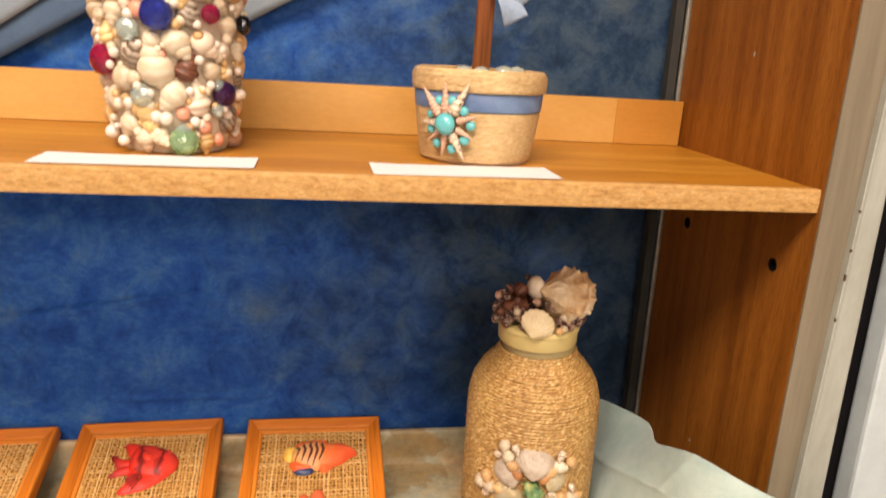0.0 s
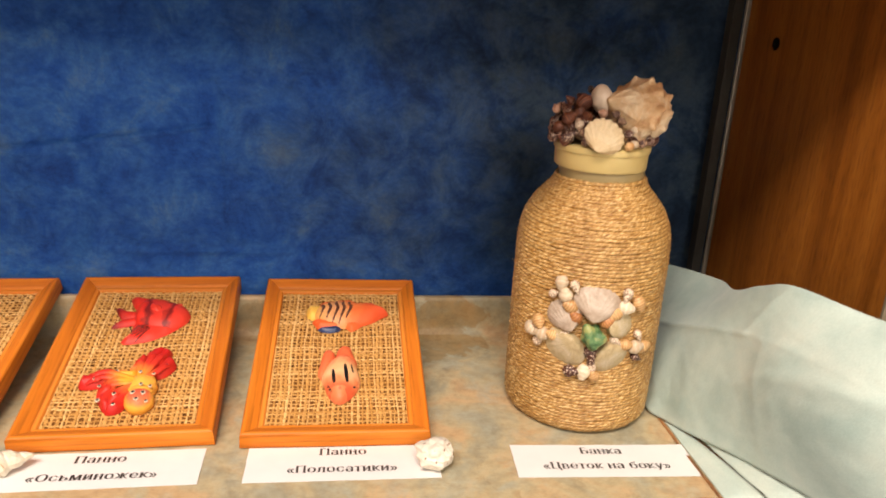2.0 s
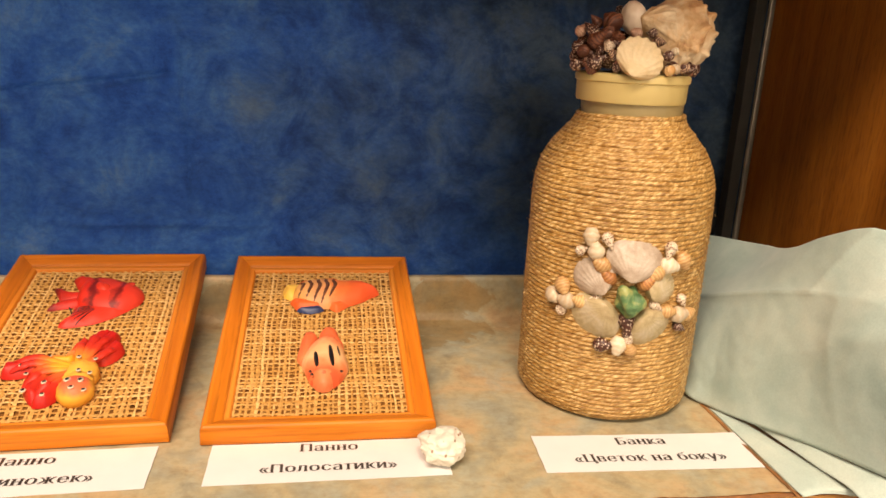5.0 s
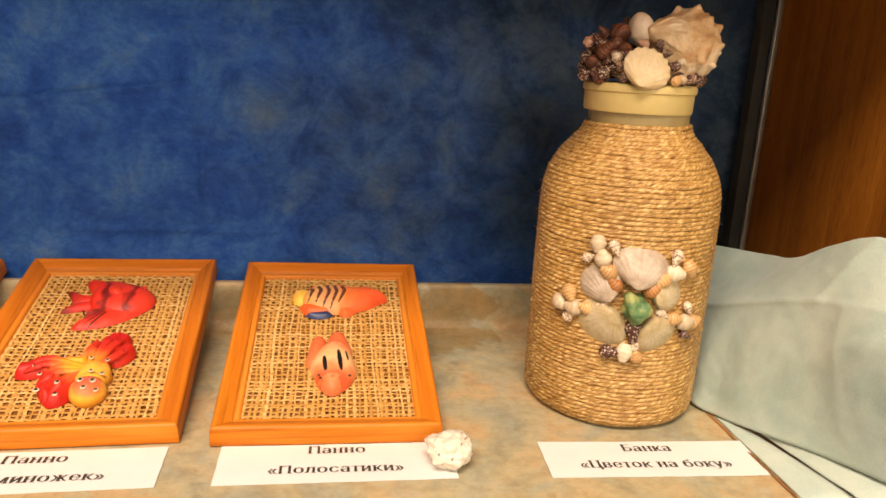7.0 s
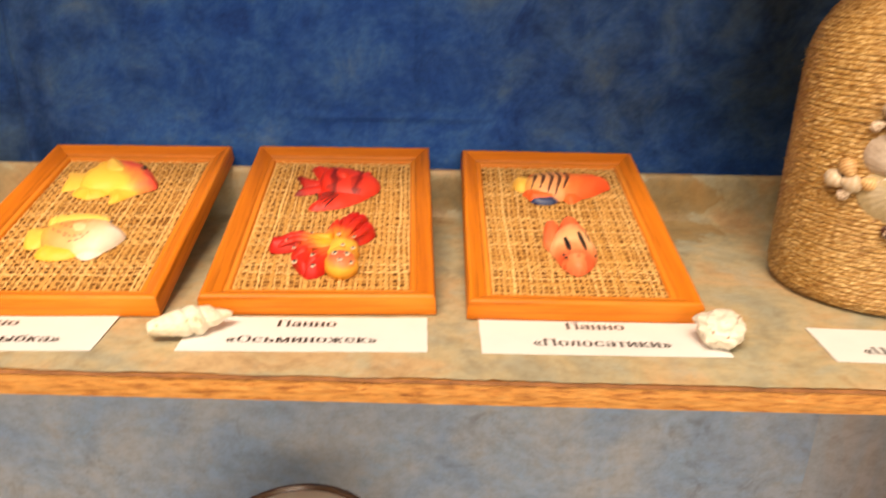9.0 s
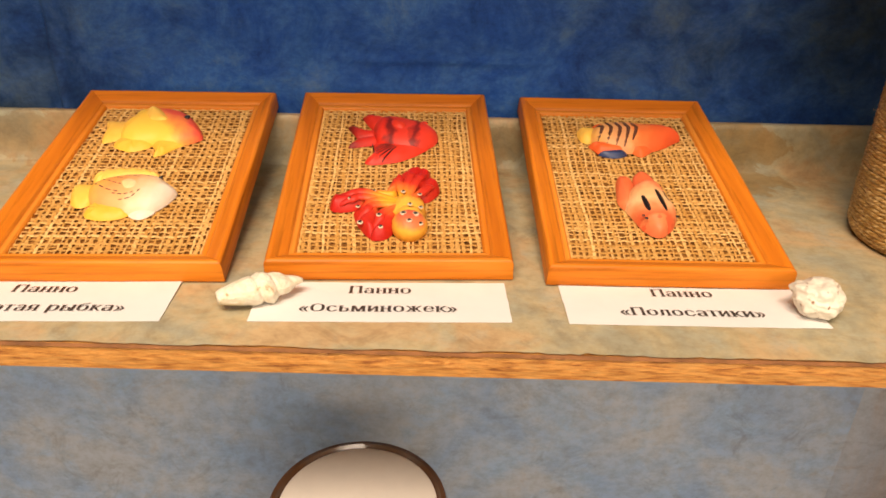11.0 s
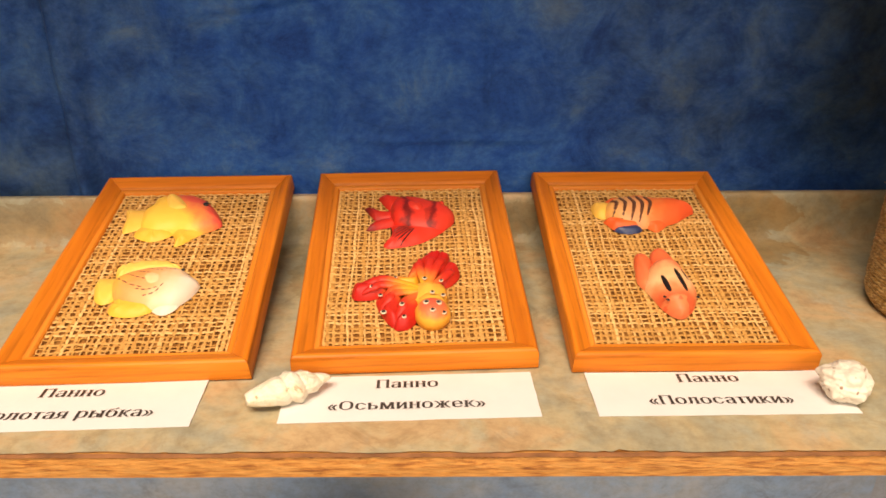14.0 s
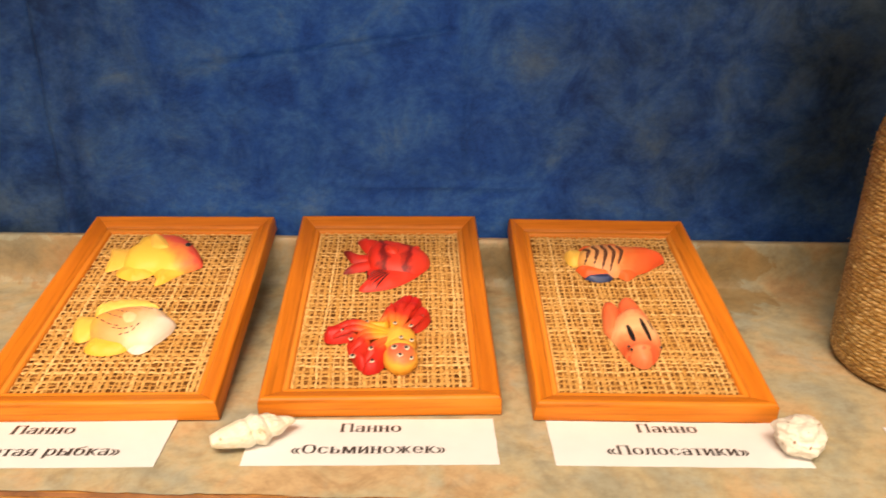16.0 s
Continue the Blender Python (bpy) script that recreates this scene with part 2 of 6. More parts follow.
# ledge stains; those between the panels and by the bottle also paint in shade
PAPER = painted_paper("mottled_shelf_paper", (0.345, 0.325, 0.225), (0.47, 0.395, 0.235), (0.53, 0.375, 0.2), (0.39, 0.4, 0.315), 17, (1, 1, 1), [((0.16, 0.24, 0.02), (0.08, 0.1, 0.075), (0.8, 0.57, 0.3)), ((-0.02, 0.25, 0.02), (0.05, 0.04, 0.03), (0.72, 0.62, 0.5)), ((-0.38, 0.245, 0.02), (0.12, 0.05, 0.05), (0.82, 0.68, 0.58)), ((-0.175, 0.2, 0.0), (0.03, 0.08, 0.03), (0.75, 0.68, 0.56))])
PAPER_LOW = painted_paper("mottled_blue_paper", (0.27, 0.38, 0.55), (0.36, 0.44, 0.55), (0.43, 0.47, 0.52), (0.3, 0.46, 0.67), 11, (0.9, 1, 1))
CARD = plain("white_card", (0.75, 0.74, 0.72), 0.6, amt=0.02)
INK = plain("black_ink", (0.055, 0.045, 0.04), 0.6)


def twine_material(name, dark, mid, light, twist=0.5):
    m, nt, p = nodes_of(name)
    um = nt.nodes.new("ShaderNodeUVMap")
    um.uv_map = "strand"
    mp = nt.nodes.new("ShaderNodeMapping")
    mp.inputs["Scale"].default_value = (190, 7, 1)
    nt.links.new(um.outputs[0], mp.inputs["Vector"])
    streak = noise_tex(nt, mp.outputs[0], 1.0, 5, 0.65, 0.2)
    ply = nt.nodes.new("ShaderNodeTexWave")
    ply.bands_direction = "Y"
    ply.inputs["Scale"].default_value = 0.62
    ply.inputs["Distortion"].default_value = 1.5
    ply.inputs["Detail"].default_value = 2
    nt.links.new(um.outputs[0], ply.inputs["Vector"])
    n2 = noise_tex(nt, coords(nt), 26, 4)
    c = ramp(nt, streak, [(0.33, dark), (0.48, mid), (0.64, light)])
    c = mix(nt, c, ramp(nt, ply.outputs["Fac"], [(0.0, (0.42, 0.34, 0.26)), (0.35, (1, 1, 1))]), twist, "MULTIPLY")
    c = mix(nt, c, ramp(nt, n2, [(0.3, (0.72, 0.64, 0.56)), (0.65, (1, 1, 1))]), 0.8, "MULTIPLY")
    nt.links.new(c, p.inputs["Base Color"])
    p.inputs["Roughness"].default_value = 0.42
    p.inputs["Specular IOR Level"].default_value = 0.55
    both = mix(nt, streak, ply.outputs["Fac"], twist * 0.6)
    bump(nt, p, both, 0.9, 0.0012)
    return m


TWINE = twine_material("jute_twine", (0.23, 0.105, 0.021), (0.455, 0.243, 0.054), (0.87, 0.63, 0.29), 0.3)
JUTE = twine_material("pale_jute", (0.48, 0.29, 0.11), (0.74, 0.5, 0.22), (0.86, 0.66, 0.38), 0.12)
HAIR = plain("jute_hair", (0.72, 0.5, 0.22), 0.5)


def burlap_material():
    m, nt, p = nodes_of("burlap_thread")
    g = nt.nodes.new("ShaderNodeNewGeometry")
    n = noise_tex(nt, coords(nt), 420, 4, 0.6)
    c = ramp(nt, g.outputs["Random Per Island"], [(0, (0.54, 0.27, 0.062)), (0.5, (0.67, 0.37, 0.11)), (1, (0.82, 0.52, 0.2))])
    c = mix(nt, c, ramp(nt, n, [(0.3, (0.55, 0.5, 0.45)), (0.6, (1, 1, 1))]), 0.6, "MULTIPLY")
    nt.links.new(c, p.inputs["Base Color"])
    p.inputs["Roughness"].default_value = 0.75
    p.inputs["Specular IOR Level"].default_value = 0.15
    bump(nt, p, n, 0.4, 0.0005)
    return m


BURLAP = burlap_material()
BACKING = mottled("brown_backing", [(0.36, (0.12, 0.044, 0.01)), (0.5, (0.26, 0.105, 0.024)), (0.66, (0.4, 0.175, 0.042))], 120, 0.8, 500, spec=0.1)
LID = plain("cream_plastic", (0.66, 0.51, 0.2), 0.42, fine=120, amt=0.08, sub=0.1)
GLASS_FROST = plain("frosted_glass_neck", (0.4, 0.31, 0.14), 0.3, fine=120, amt=0.14)

SH_WHITE = banded("white_shell", (0.74, 0.64, 0.48), (0.7, 0.56, 0.38), 1.2, 0.15)
SH_TAN = banded("tan_shell", (0.72, 0.48, 0.22), (0.58, 0.32, 0.12), 1.8, 0.4)
SH_BROWN = banded("brown_shell", (0.24, 0.085, 0.04), (0.1, 0.032, 0.018), 2.4, 0.6)
def dotted(name, base, spot, scale, size, rough=0.4):
    """A glossy shell with rows of small spots."""
    m, nt, p = nodes_of(name)
    vo = nt.nodes.new("ShaderNodeTexVoronoi")
    vo.inputs["Scale"].default_value = scale
    vo.inputs["Randomness"].default_value = 0.75
    nt.links.new(coords(nt, (1, 1, 0.8)), vo.inputs["Vector"])
    n = noise_tex(nt, coords(nt), 5, 3)
    c = ramp(nt, vo.outputs["Distance"], [(size, spot), (size + 0.08, base)])
    c = mix(nt, c, ramp(nt, n, [(0.3, (0.6, 0.55, 0.5)), (0.65, (1, 1, 1))]), 0.8, "MULTIPLY")
    nt.links.new(c, p.inputs["Base Color"])
    p.inputs["Roughness"].default_value = rough
    return m


SH_DARK = dotted("dark_spotted_shell", (0.08, 0.025, 0.014), (0.74, 0.58, 0.45), 9.5, 0.3)
SH_ZEBRA = banded("dark_banded_shell", (0.68, 0.46, 0.3), (0.07, 0.022, 0.014), 2.6, 0.0)
SH_SPECK = dotted("speckled_shell", (0.74, 0.6, 0.44), (0.2, 0.07, 0.03), 8, 0.3)
SH_PINK = banded("pink_shell", (0.72, 0.48, 0.34), (0.58, 0.3, 0.2), 2.6, 0.4)
CONCH = mottled("conch_shell", [(0.3, (0.5, 0.22, 0.09)), (0.44, (0.72, 0.45, 0.22)), (0.6, (0.84, 0.66, 0.43))], 3, 0.45, 12, 0.25, 0.02)
CLAM_GREY = mottled("grey_clam", [(0.32, (0.31, 0.22, 0.15)), (0.48, (0.44, 0.34, 0.25)), (0.66, (0.58, 0.48, 0.38))], 2.2, 0.4, 20, 0.1, 0.01)
CLAM_PALE = mottled("pale_clam", [(0.32, (0.36, 0.26, 0.13)), (0.5, (0.51, 0.4, 0.22)), (0.68, (0.6, 0.5, 0.34))], 2.2, 0.4, 20, 0.1, 0.01)
SCALLOP = mottled("cream_scallop", [(0.3, (0.56, 0.4, 0.2)), (0.5, (0.68, 0.52, 0.3)), (0.7, (0.74, 0.6, 0.38))], 2, 0.5, 10, 0.12, 0.01)
GREEN_STONE = mottled("green_stone", [(0.35, (0.04, 0.1, 0.035)), (0.5, (0.12, 0.23, 0.09)), (0.62, (0.36, 0.38, 0.13))], 110, 0.35, 500, 0.4, 0.001)
TURQ = plain("turquoise_bead", (0.13, 0.5, 0.52), 0.15, coat=0.5, amt=0.12)
GEM_BLUE, GEM_RED, GEM_GREEN, GEM_VIOLET = gem("blue_glass", (0.03, 0.05, 0.45)), gem("crimson_glass", (0.5, 0.02, 0.1)), gem("green_glass", (0.5, 0.78, 0.4)), gem("violet_glass", (0.09, 0.02, 0.12))
GEM_CLEAR = gem("clear_glass", (0.7, 0.8, 0.75))
PEARL = plain("pearl", (0.76, 0.64, 0.52), 0.2, coat=0.5, amt=0.04)
CERAMIC = plain("cream_plaster", (0.62, 0.5, 0.36), 0.7)
BARK = wood("stick_bark", (0.2, 0.06, 0.02), (0.36, 0.12, 0.04), (0.56, 0.26, 0.1), "z", 300, 0.5, 0.2, 60)
RIBBON_BLUE = mottled("blue_ribbon", [(0.3, (0.09, 0.14, 0.27)), (0.7, (0.18, 0.26, 0.41))], 50, 0.4, 500)
RIBBON_PALE = mottled("pale_blue_ribbon", [(0.3, (0.22, 0.29, 0.42)), (0.7, (0.38, 0.46, 0.58))], 50, 0.4, 500)
SHEER = mottled("pale_green_tulle", [(0.3, (0.34, 0.45, 0.405)), (0.5, (0.455, 0.55, 0.485)), (0.7, (0.56, 0.62, 0.535))], 16, 0.6, 900, 0.25, 0.0006, (1, 1, 1), 0.2, 0.25)
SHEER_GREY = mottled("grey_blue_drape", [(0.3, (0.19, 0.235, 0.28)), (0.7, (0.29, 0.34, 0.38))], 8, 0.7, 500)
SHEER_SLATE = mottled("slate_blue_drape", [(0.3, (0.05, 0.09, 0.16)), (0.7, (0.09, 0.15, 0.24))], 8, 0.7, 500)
PALE_LID = plain("pale_pink_lid", (0.74, 0.69, 0.62), 0.4, amt=0.03)


def toy(name, stops, axis=1, span=(-0.02, 0.02), rough=0.5, stripes=None):
    """Painted resin whose colour runs across the figure, with air-brushed softness."""
    m, nt, p = nodes_of(name)
    tc = nt.nodes.new("ShaderNodeTexCoord")
    sx = nt.nodes.new("ShaderNodeSeparateXYZ")
    nt.links.new(tc.outputs["Object"], sx.inputs[0])
    n = noise_tex(nt, tc.outputs["Object"], 90, 4)
    add = nt.nodes.new("ShaderNodeMath")
    add.operation = "MULTIPLY_ADD"
    add.inputs[1].default_value = (span[1] - span[0]) * 0.35
    nt.links.new(n, add.inputs[0])
    if isinstance(axis, tuple):
        slant = nt.nodes.new("ShaderNodeVectorMath")
        slant.operation = "DOT_PRODUCT"
        slant.inputs[1].default_value = axis
        nt.links.new(tc.outputs["Object"], slant.inputs[0])
        nt.links.new(slant.outputs["Value"], add.inputs[2])
    elif axis == 3:
        ln = nt.nodes.new("ShaderNodeVectorMath")
        ln.operation = "LENGTH"
        nt.links.new(tc.outputs["Object"], ln.inputs[0])
        nt.links.new(ln.outputs["Value"], add.inputs[2])
    else:
        nt.links.new(sx.outputs[axis], add.inputs[2])
    mr = nt.nodes.new("ShaderNodeMapRange")
    mr.inputs[1].default_value, mr.inputs[2].default_value = span[0] + (span[1] - span[0]) * 0.17, span[1] + (span[1] - span[0]) * 0.17
    nt.links.new(add.outputs[0], mr.inputs[0])
    c = ramp(nt, mr.outputs[0], stops)
    nt.links.new(c, p.inputs["Base Color"])
    p.inputs["Roughness"].default_value = rough
    p.inputs["Specular IOR Level"].default_value = 0.35
    bump(nt, p, n, 0.3, 0.001)
    return m


YEL, WHI = (0.88, 0.54, 0.07), (0.75, 0.63, 0.48)
T_YELLOW = toy("yellow_orange_paint", [(0.0, YEL), (0.42, YEL), (0.58, (0.84, 0.28, 0.06)), (0.76, (0.8, 0.1, 0.06))], (0.75, 0.66, 0), (-0.022, 0.026))
T_YFIN = toy("yellow_paint", [(0, (0.86, 0.46, 0.05)), (1, (0.87, 0.55, 0.11))], 1)
T_WHITE = toy("white_yellow_paint", [(0, (0.85, 0.44, 0.07)), (0.24, (0.83, 0.33, 0.1)), (0.5, (0.83, 0.42, 0.17)), (0.7, (0.82, 0.59, 0.36)), (0.86, WHI), (1, (0.76, 0.66, 0.54))], (0.94, -0.3, 0), (-0.024, 0.024))
T_WFIN = toy("white_fin_paint", [(0, WHI), (1, (0.82, 0.72, 0.6))], 0)
T_CREAM = toy("cream_fin_paint", [(0, (0.82, 0.56, 0.24)), (1, (0.8, 0.64, 0.36))], 0, (-0.006, 0.004))
T_PEACH = toy("peach_paint", [(0, (0.8, 0.34, 0.12)), (1, (0.82, 0.46, 0.22))], 0)
T_RED = toy("red_banded_paint", [(0, (0.14, 0.01, 0.008)), (0.14, (0.24, 0.012, 0.01)), (0.26, (0.66, 0.03, 0.014)), (0.34, (0.66, 0.03, 0.014)), (0.41, (0.19, 0.011, 0.008)), (0.45, (0.19, 0.011, 0.008)), (0.52, (0.66, 0.035, 0.018)), (0.68, (0.7, 0.045, 0.022)), (0.75, (0.21, 0.011, 0.008)), (0.79, (0.21, 0.011, 0.008)), (0.85, (0.7, 0.04, 0.02)), (1, (0.72, 0.05, 0.025))], 0, (-0.026, 0.028))
T_REDFIN = toy("red_fin_paint", [(0, (0.09, 0.01, 0.008)), (0.2, (0.36, 0.018, 0.012)), (0.45, (0.64, 0.03, 0.014)), (1, (0.68, 0.04, 0.018))], 0, (-0.034, 0.006))
T_OCT_RED = toy("octopus_red_paint", [(0.25, (0.82, 0.4, 0.03)), (0.42, (0.76, 0.16, 0.03)), (0.6, (0.6, 0.035, 0.015)), (1, (0.5, 0.015, 0.01))], 3, (0.0, 0.034))
T_OCT_YEL = toy("octopus_yellow_paint", [(0, (0.8, 0.36, 0.04)), (0.5, (0.82, 0.44, 0.06)), (1, (0.8, 0.32, 0.04))], 0)
T_OCT_HEAD = toy("octopus_face_paint", [(0, (0.8, 0.36, 0.03)), (0.66, (0.82, 0.42, 0.05)), (0.8, (0.76, 0.19, 0.06)), (1, (0.72, 0.11, 0.06))], (0, 0.04, 1), (-0.0095, 0.0095))
T_ORANGE = toy("orange_paint", [(0, (0.74, 0.12, 0.025)), (0.5, (0.76, 0.17, 0.035)), (1, (0.72, 0.11, 0.035))], 0)
T_SALMON_TOP = toy("salmon_cream_paint", [(0, (0.72, 0.1, 0.035)), (0.2, (0.78, 0.16, 0.06)), (0.42, (0.82, 0.42, 0.18)), (0.6, (0.84, 0.5, 0.24)), (0.74, (0.8, 0.26, 0.1)), (0.88, (0.77, 0.14, 0.05)), (1, (0.74, 0.11, 0.04))], 0, (-0.027, 0.027))
T_SALMON_FIN = toy("salmon_fin_paint", [(0, (0.78, 0.15, 0.05)), (0.5, (0.8, 0.22, 0.08)), (1, (0.79, 0.17, 0.08))], 0)
T_RED_PLAIN = toy("plain_red_paint", [(0, (0.6, 0.025, 0.012)), (1, (0.68, 0.05, 0.02))], 0)
T_BLACK = plain("black_paint", (0.015, 0.012, 0.012), 0.35, amt=0.05)
T_BROWN = plain("brown_stripe_paint", (0.16, 0.06, 0.03), 0.45)
T_SCALE = plain("soft_brown_line_paint", (0.1, 0.07, 0.05), 0.5)
T_BLUE = plain("navy_paint", (0.03, 0.05, 0.14), 0.4)
T_EYE = plain("white_dot_paint", (0.72, 0.6, 0.42), 0.4)


# ---------------------------------------------------------------- mesh helpers
def mesh_from(name, verts, faces, smooth=True):
    me = bpy.data.meshes.new(name)
    me.from_pydata([tuple(v) for v in verts], [], faces)
    me.update()
    if smooth:
        me.shade_smooth()
    return me


def bm_mesh(name, bm, smooth=False):
    me = bpy.data.meshes.new(name)
    bmesh.ops.recalc_face_normals(bm, faces=bm.faces)
    bm.to_mesh(me)
    bm.free()
    if smooth:
        me.shade_smooth()
    return me


def part(name, data, material, parent=None, label="", m=None):
    """One mesh object, under a thing or a part."""
    if isinstance(data, bmesh.types.BMesh):
        data = bm_mesh(name, data)
    if not data.materials:
        data.materials.append(material)
    ob = new(name, data)
    if data.materials[0] != material:
        ob.material_slots[0].link = "OBJECT"
        ob.material_slots[0].material = material
    ob.parent = parent
    if m is not None:
        ob.matrix_basis = m
    if label:
        tagged(ob, label)
    return ob


def thing(name, m, label, category, group=""):
    ob = new(name)
    ob.empty_display_size = 0.02
    ob.matrix_basis = m
    return tagged(ob, label, category, group)


def box(x0, x1, y0, y1, z0, z1, bevel=0.0, seg=2):
    bm = bmesh.new()
    bmesh.ops.create_cube(bm, size=1)
    bmesh.ops.transform(bm, matrix=Matrix.LocRotScale(((x0 + x1) / 2, (y0 + y1) / 2, (z0 + z1) / 2), None, (x1 - x0, y1 - y0, z1 - z0)), verts=bm.verts)
    if bevel:
        bmesh.ops.bevel(bm, geom=bm.edges[:], offset=bevel, segments=seg, affect="EDGES", profile=0.6)
    return bm


def structure(name, data, material, label):
    ob = part(name, data, material)
    return tagged(ob, label, "", "", "structure")


def grid_mesh(name, nu, nv, fn, thick=0.0, closed=False):
    """A sheet from fn(u, v); with thick it gets a back and edges."""
    verts = [Vector(fn(i / nu, j / nv)) for j in range(nv + 1) for i in range(nu + 1)]
    w = nu + 1
    faces = [(j * w + i, j * w + i + 1, (j + 1) * w + i + 1, (j + 1) * w + i) for j in range(nv) for i in range(nu)]
    me = mesh_from(name, verts, faces)
    if thick:
        bm = bmesh.new()
        bm.from_mesh(me)
        bmesh.ops.recalc_face_normals(bm, faces=bm.faces)
        bmesh.ops.solidify(bm, geom=bm.faces[:], thickness=thick)
        me2 = bm_mesh(name, bm, True)
        bpy.data.meshes.remove(me)
        return me2
    return me


def lathe(name, profile, seg=48, smooth=True):
    """Turns (radius, height) points about z."""
    verts, faces = [], []
    n = len(profile)
    for k in range(seg):
        a = 2 * math.pi * k / seg
        verts += [(r * math.cos(a), r * math.sin(a), z) for r, z in profile]
    for k in range(seg):
        for i in range(n - 1):
            a, b = k * n + i, ((k + 1) % seg) * n + i
            faces.append((a, b, b + 1, a + 1))
    me = mesh_from(name, verts, faces, smooth)
    bm = bmesh.new()
    bm.from_mesh(me)
    bmesh.ops.remove_doubles(bm, verts=bm.verts, dist=1e-6)
    bmesh.ops.recalc_face_normals(bm, faces=bm.faces)
    bm.to_mesh(me)
    bm.free()
    if smooth:
        me.set_sharp_from_angle(angle=radians(50))
    return me


def nz(x, y=0.0, z=0.0):
    return noise.noise(Vector((x, y, z)))


# ---------------------------------------------------------------- the room and the cabinet
XL, XR, BACK = -0.85, 0.4085, 0.262
SKEW = 0.0187  # the back runs slightly out of square with the front
FLOOR = -1.15
structure("floor", box(-3.2, 2.6, -6, 0.5, FLOOR - 0.05, FLOOR), ROOM_FLOOR, "grey linoleum floor of the room")
structure("ceiling", box(-3.2, 2.6, -6, 0.5, CEIL, CEIL + 0.05), ROOM_WALL, "plain pale ceiling of the room")
structure("wall_north", box(-3.2, 2.6, 0.42, 0.5, FLOOR, CEIL), ROOM_WALL, "plain pale wall behind the cabinet")
structure("wall_south", box(-3.2, 2.6, -6.08, -6, FLOOR, CEIL), ROOM_WALL, "plain pale wall of the room")
structure("wall_west", box(-3.28, -3.2, -6, 0.5, FLOOR, CEIL), ROOM_WALL, "plain pale wall of the room")
structure("wall_east", box(2.6, 2.68, -6, 0.5, FLOOR, CEIL), ROOM_WALL, "plain pale wall of the room")

LEAN = -1.06  # the side panel leans in towards its top
side = thing("side_panel", pose(XR, 0.012, 0.3, 0, LEAN), "teak-veneered cabinet side panel with drilled shelf holes", "cabinet panel")


def drilled_panel(x0, x1, y0, y1, z0, z1, holes, r=0.0042, deep=0.011):
    """A board whose inner face (x0) has round holes sunk into it."""
    ys = sorted({y0, y1, *[h[0] - 0.012 for h in holes], *[h[0] + 0.012 for h in holes]})
    zs = sorted({z0, z1, *[h[1] - 0.012 for h in holes], *[h[1] + 0.012 for h in holes]})
    bm = bmesh.new()
    for a, b in zip(ys, ys[1:]):
        for c, d in zip(zs, zs[1:]):
            hole = next((h for h in holes if a < h[0] < b and c < h[1] < d), None)
            corners = [bm.verts.new((x0, *p)) for p in ((a, c), (b, c), (b, d), (a, d))]
            if not hole:
                bm.faces.new(corners)
                continue
            n = 20
            ring = [bm.verts.new((x0, hole[0] + r * math.cos(q), hole[1] + r * math.sin(q))) for q in [2 * math.pi * (k - n / 8 * 3) / n + math.pi / n * 0 for k in range(n)]]
            inner = [bm.verts.new((x0 + deep, v.co.y, v.co.z)) for v in ring]
            for k in range(n):
                k2 = (k + 1) % n
                bm.faces.new((ring[k], ring[k2], inner[k2], inner[k]))
            bm.faces.new(inner)
            quarter = n // 4
            for q in range(4):
                start = q * quarter
                for k in range(start, start + quarter):
                    bm.faces.new((corners[q], ring[(k + 1) % n], ring[k % n]))
                bm.faces.new((corners[q], corners[(q + 1) % 4], ring[(start + quarter) % n]))
    bmesh.ops.remove_doubles(bm, verts=bm.verts, dist=1e-5)
    back = [bm.verts.new(p) for p in ((x0, y0, z0), (x0, y1, z0), (x0, y1, z1), (x0, y0, z1), (x1, y0, z0), (x1, y1, z0), (x1, y1, z1), (x1, y0, z1))]
    for f in ((4, 5, 6, 7), (0, 1, 5, 4), (3, 2, 6, 7), (0, 3, 7, 4), (1, 2, 6, 5)):
        bm.faces.new([back[i] for i in f])
    return bm


HOLES = [(0.041, -0.004), (0.179, -0.006), (0.046, -0.369), (0.179, -0.371)]
part("veneer_board", drilled_panel(0, 0.0165, 0.0, 0.228, -1.2, 0.65, HOLES), VENEER, side)
for hy, hz in HOLES:
    part("peg_hole", lathe("peg_hole", [(0, 0.006), (0.0036, 0.006), (0.0038, -0.0003), (0.0052, -0.0004), (0.0054, 0.0006)], 20), DARK, side, "dark shelf-peg hole", pose(0.0, hy, hz, 0, 90, 0))
part("front_edge", box(0.0, 0.03, -0.0025, -0.0002, -1.2, 0.65, 0.0006), RAW_EDGE, side, "bare greyish-brown front edge")
part("corner_strip", box(-0.0024, 0.0018, 0.2305, 0.234, -1.2, 0.65, 0.0008), GALV, side, "thin pale metal strip")
part("back_strip", box(-0.012, -0.003, 0.2345, 0.246, -1.2, 0.65, 0.0008), plain("dark_taupe_strip", (0.035, 0.034, 0.028), 0.7), side, "dark taupe strip")
for z, y, tall in ((0.151, 0.111, 1.0), (0.16, 0.113, 0.5), (-0.204, 0.118, 0.9)):
    bm = bmesh.new()
    bmesh.ops.create_icosphere(bm, subdivisions=2, radius=0.0016 * tall)
    bmesh.ops.scale(bm, vec=(0.35, 1, 1.7), verts=bm.verts)
    part("paint_fleck", bm, WHITE_WORN, side, "small pale paint fleck", pose(0.0003, y, z))

post = thing("door_post", pose(0.4325, 0.005, 0.3), "chipped white-enamelled metal door post of the cabinet", "cabinet post")


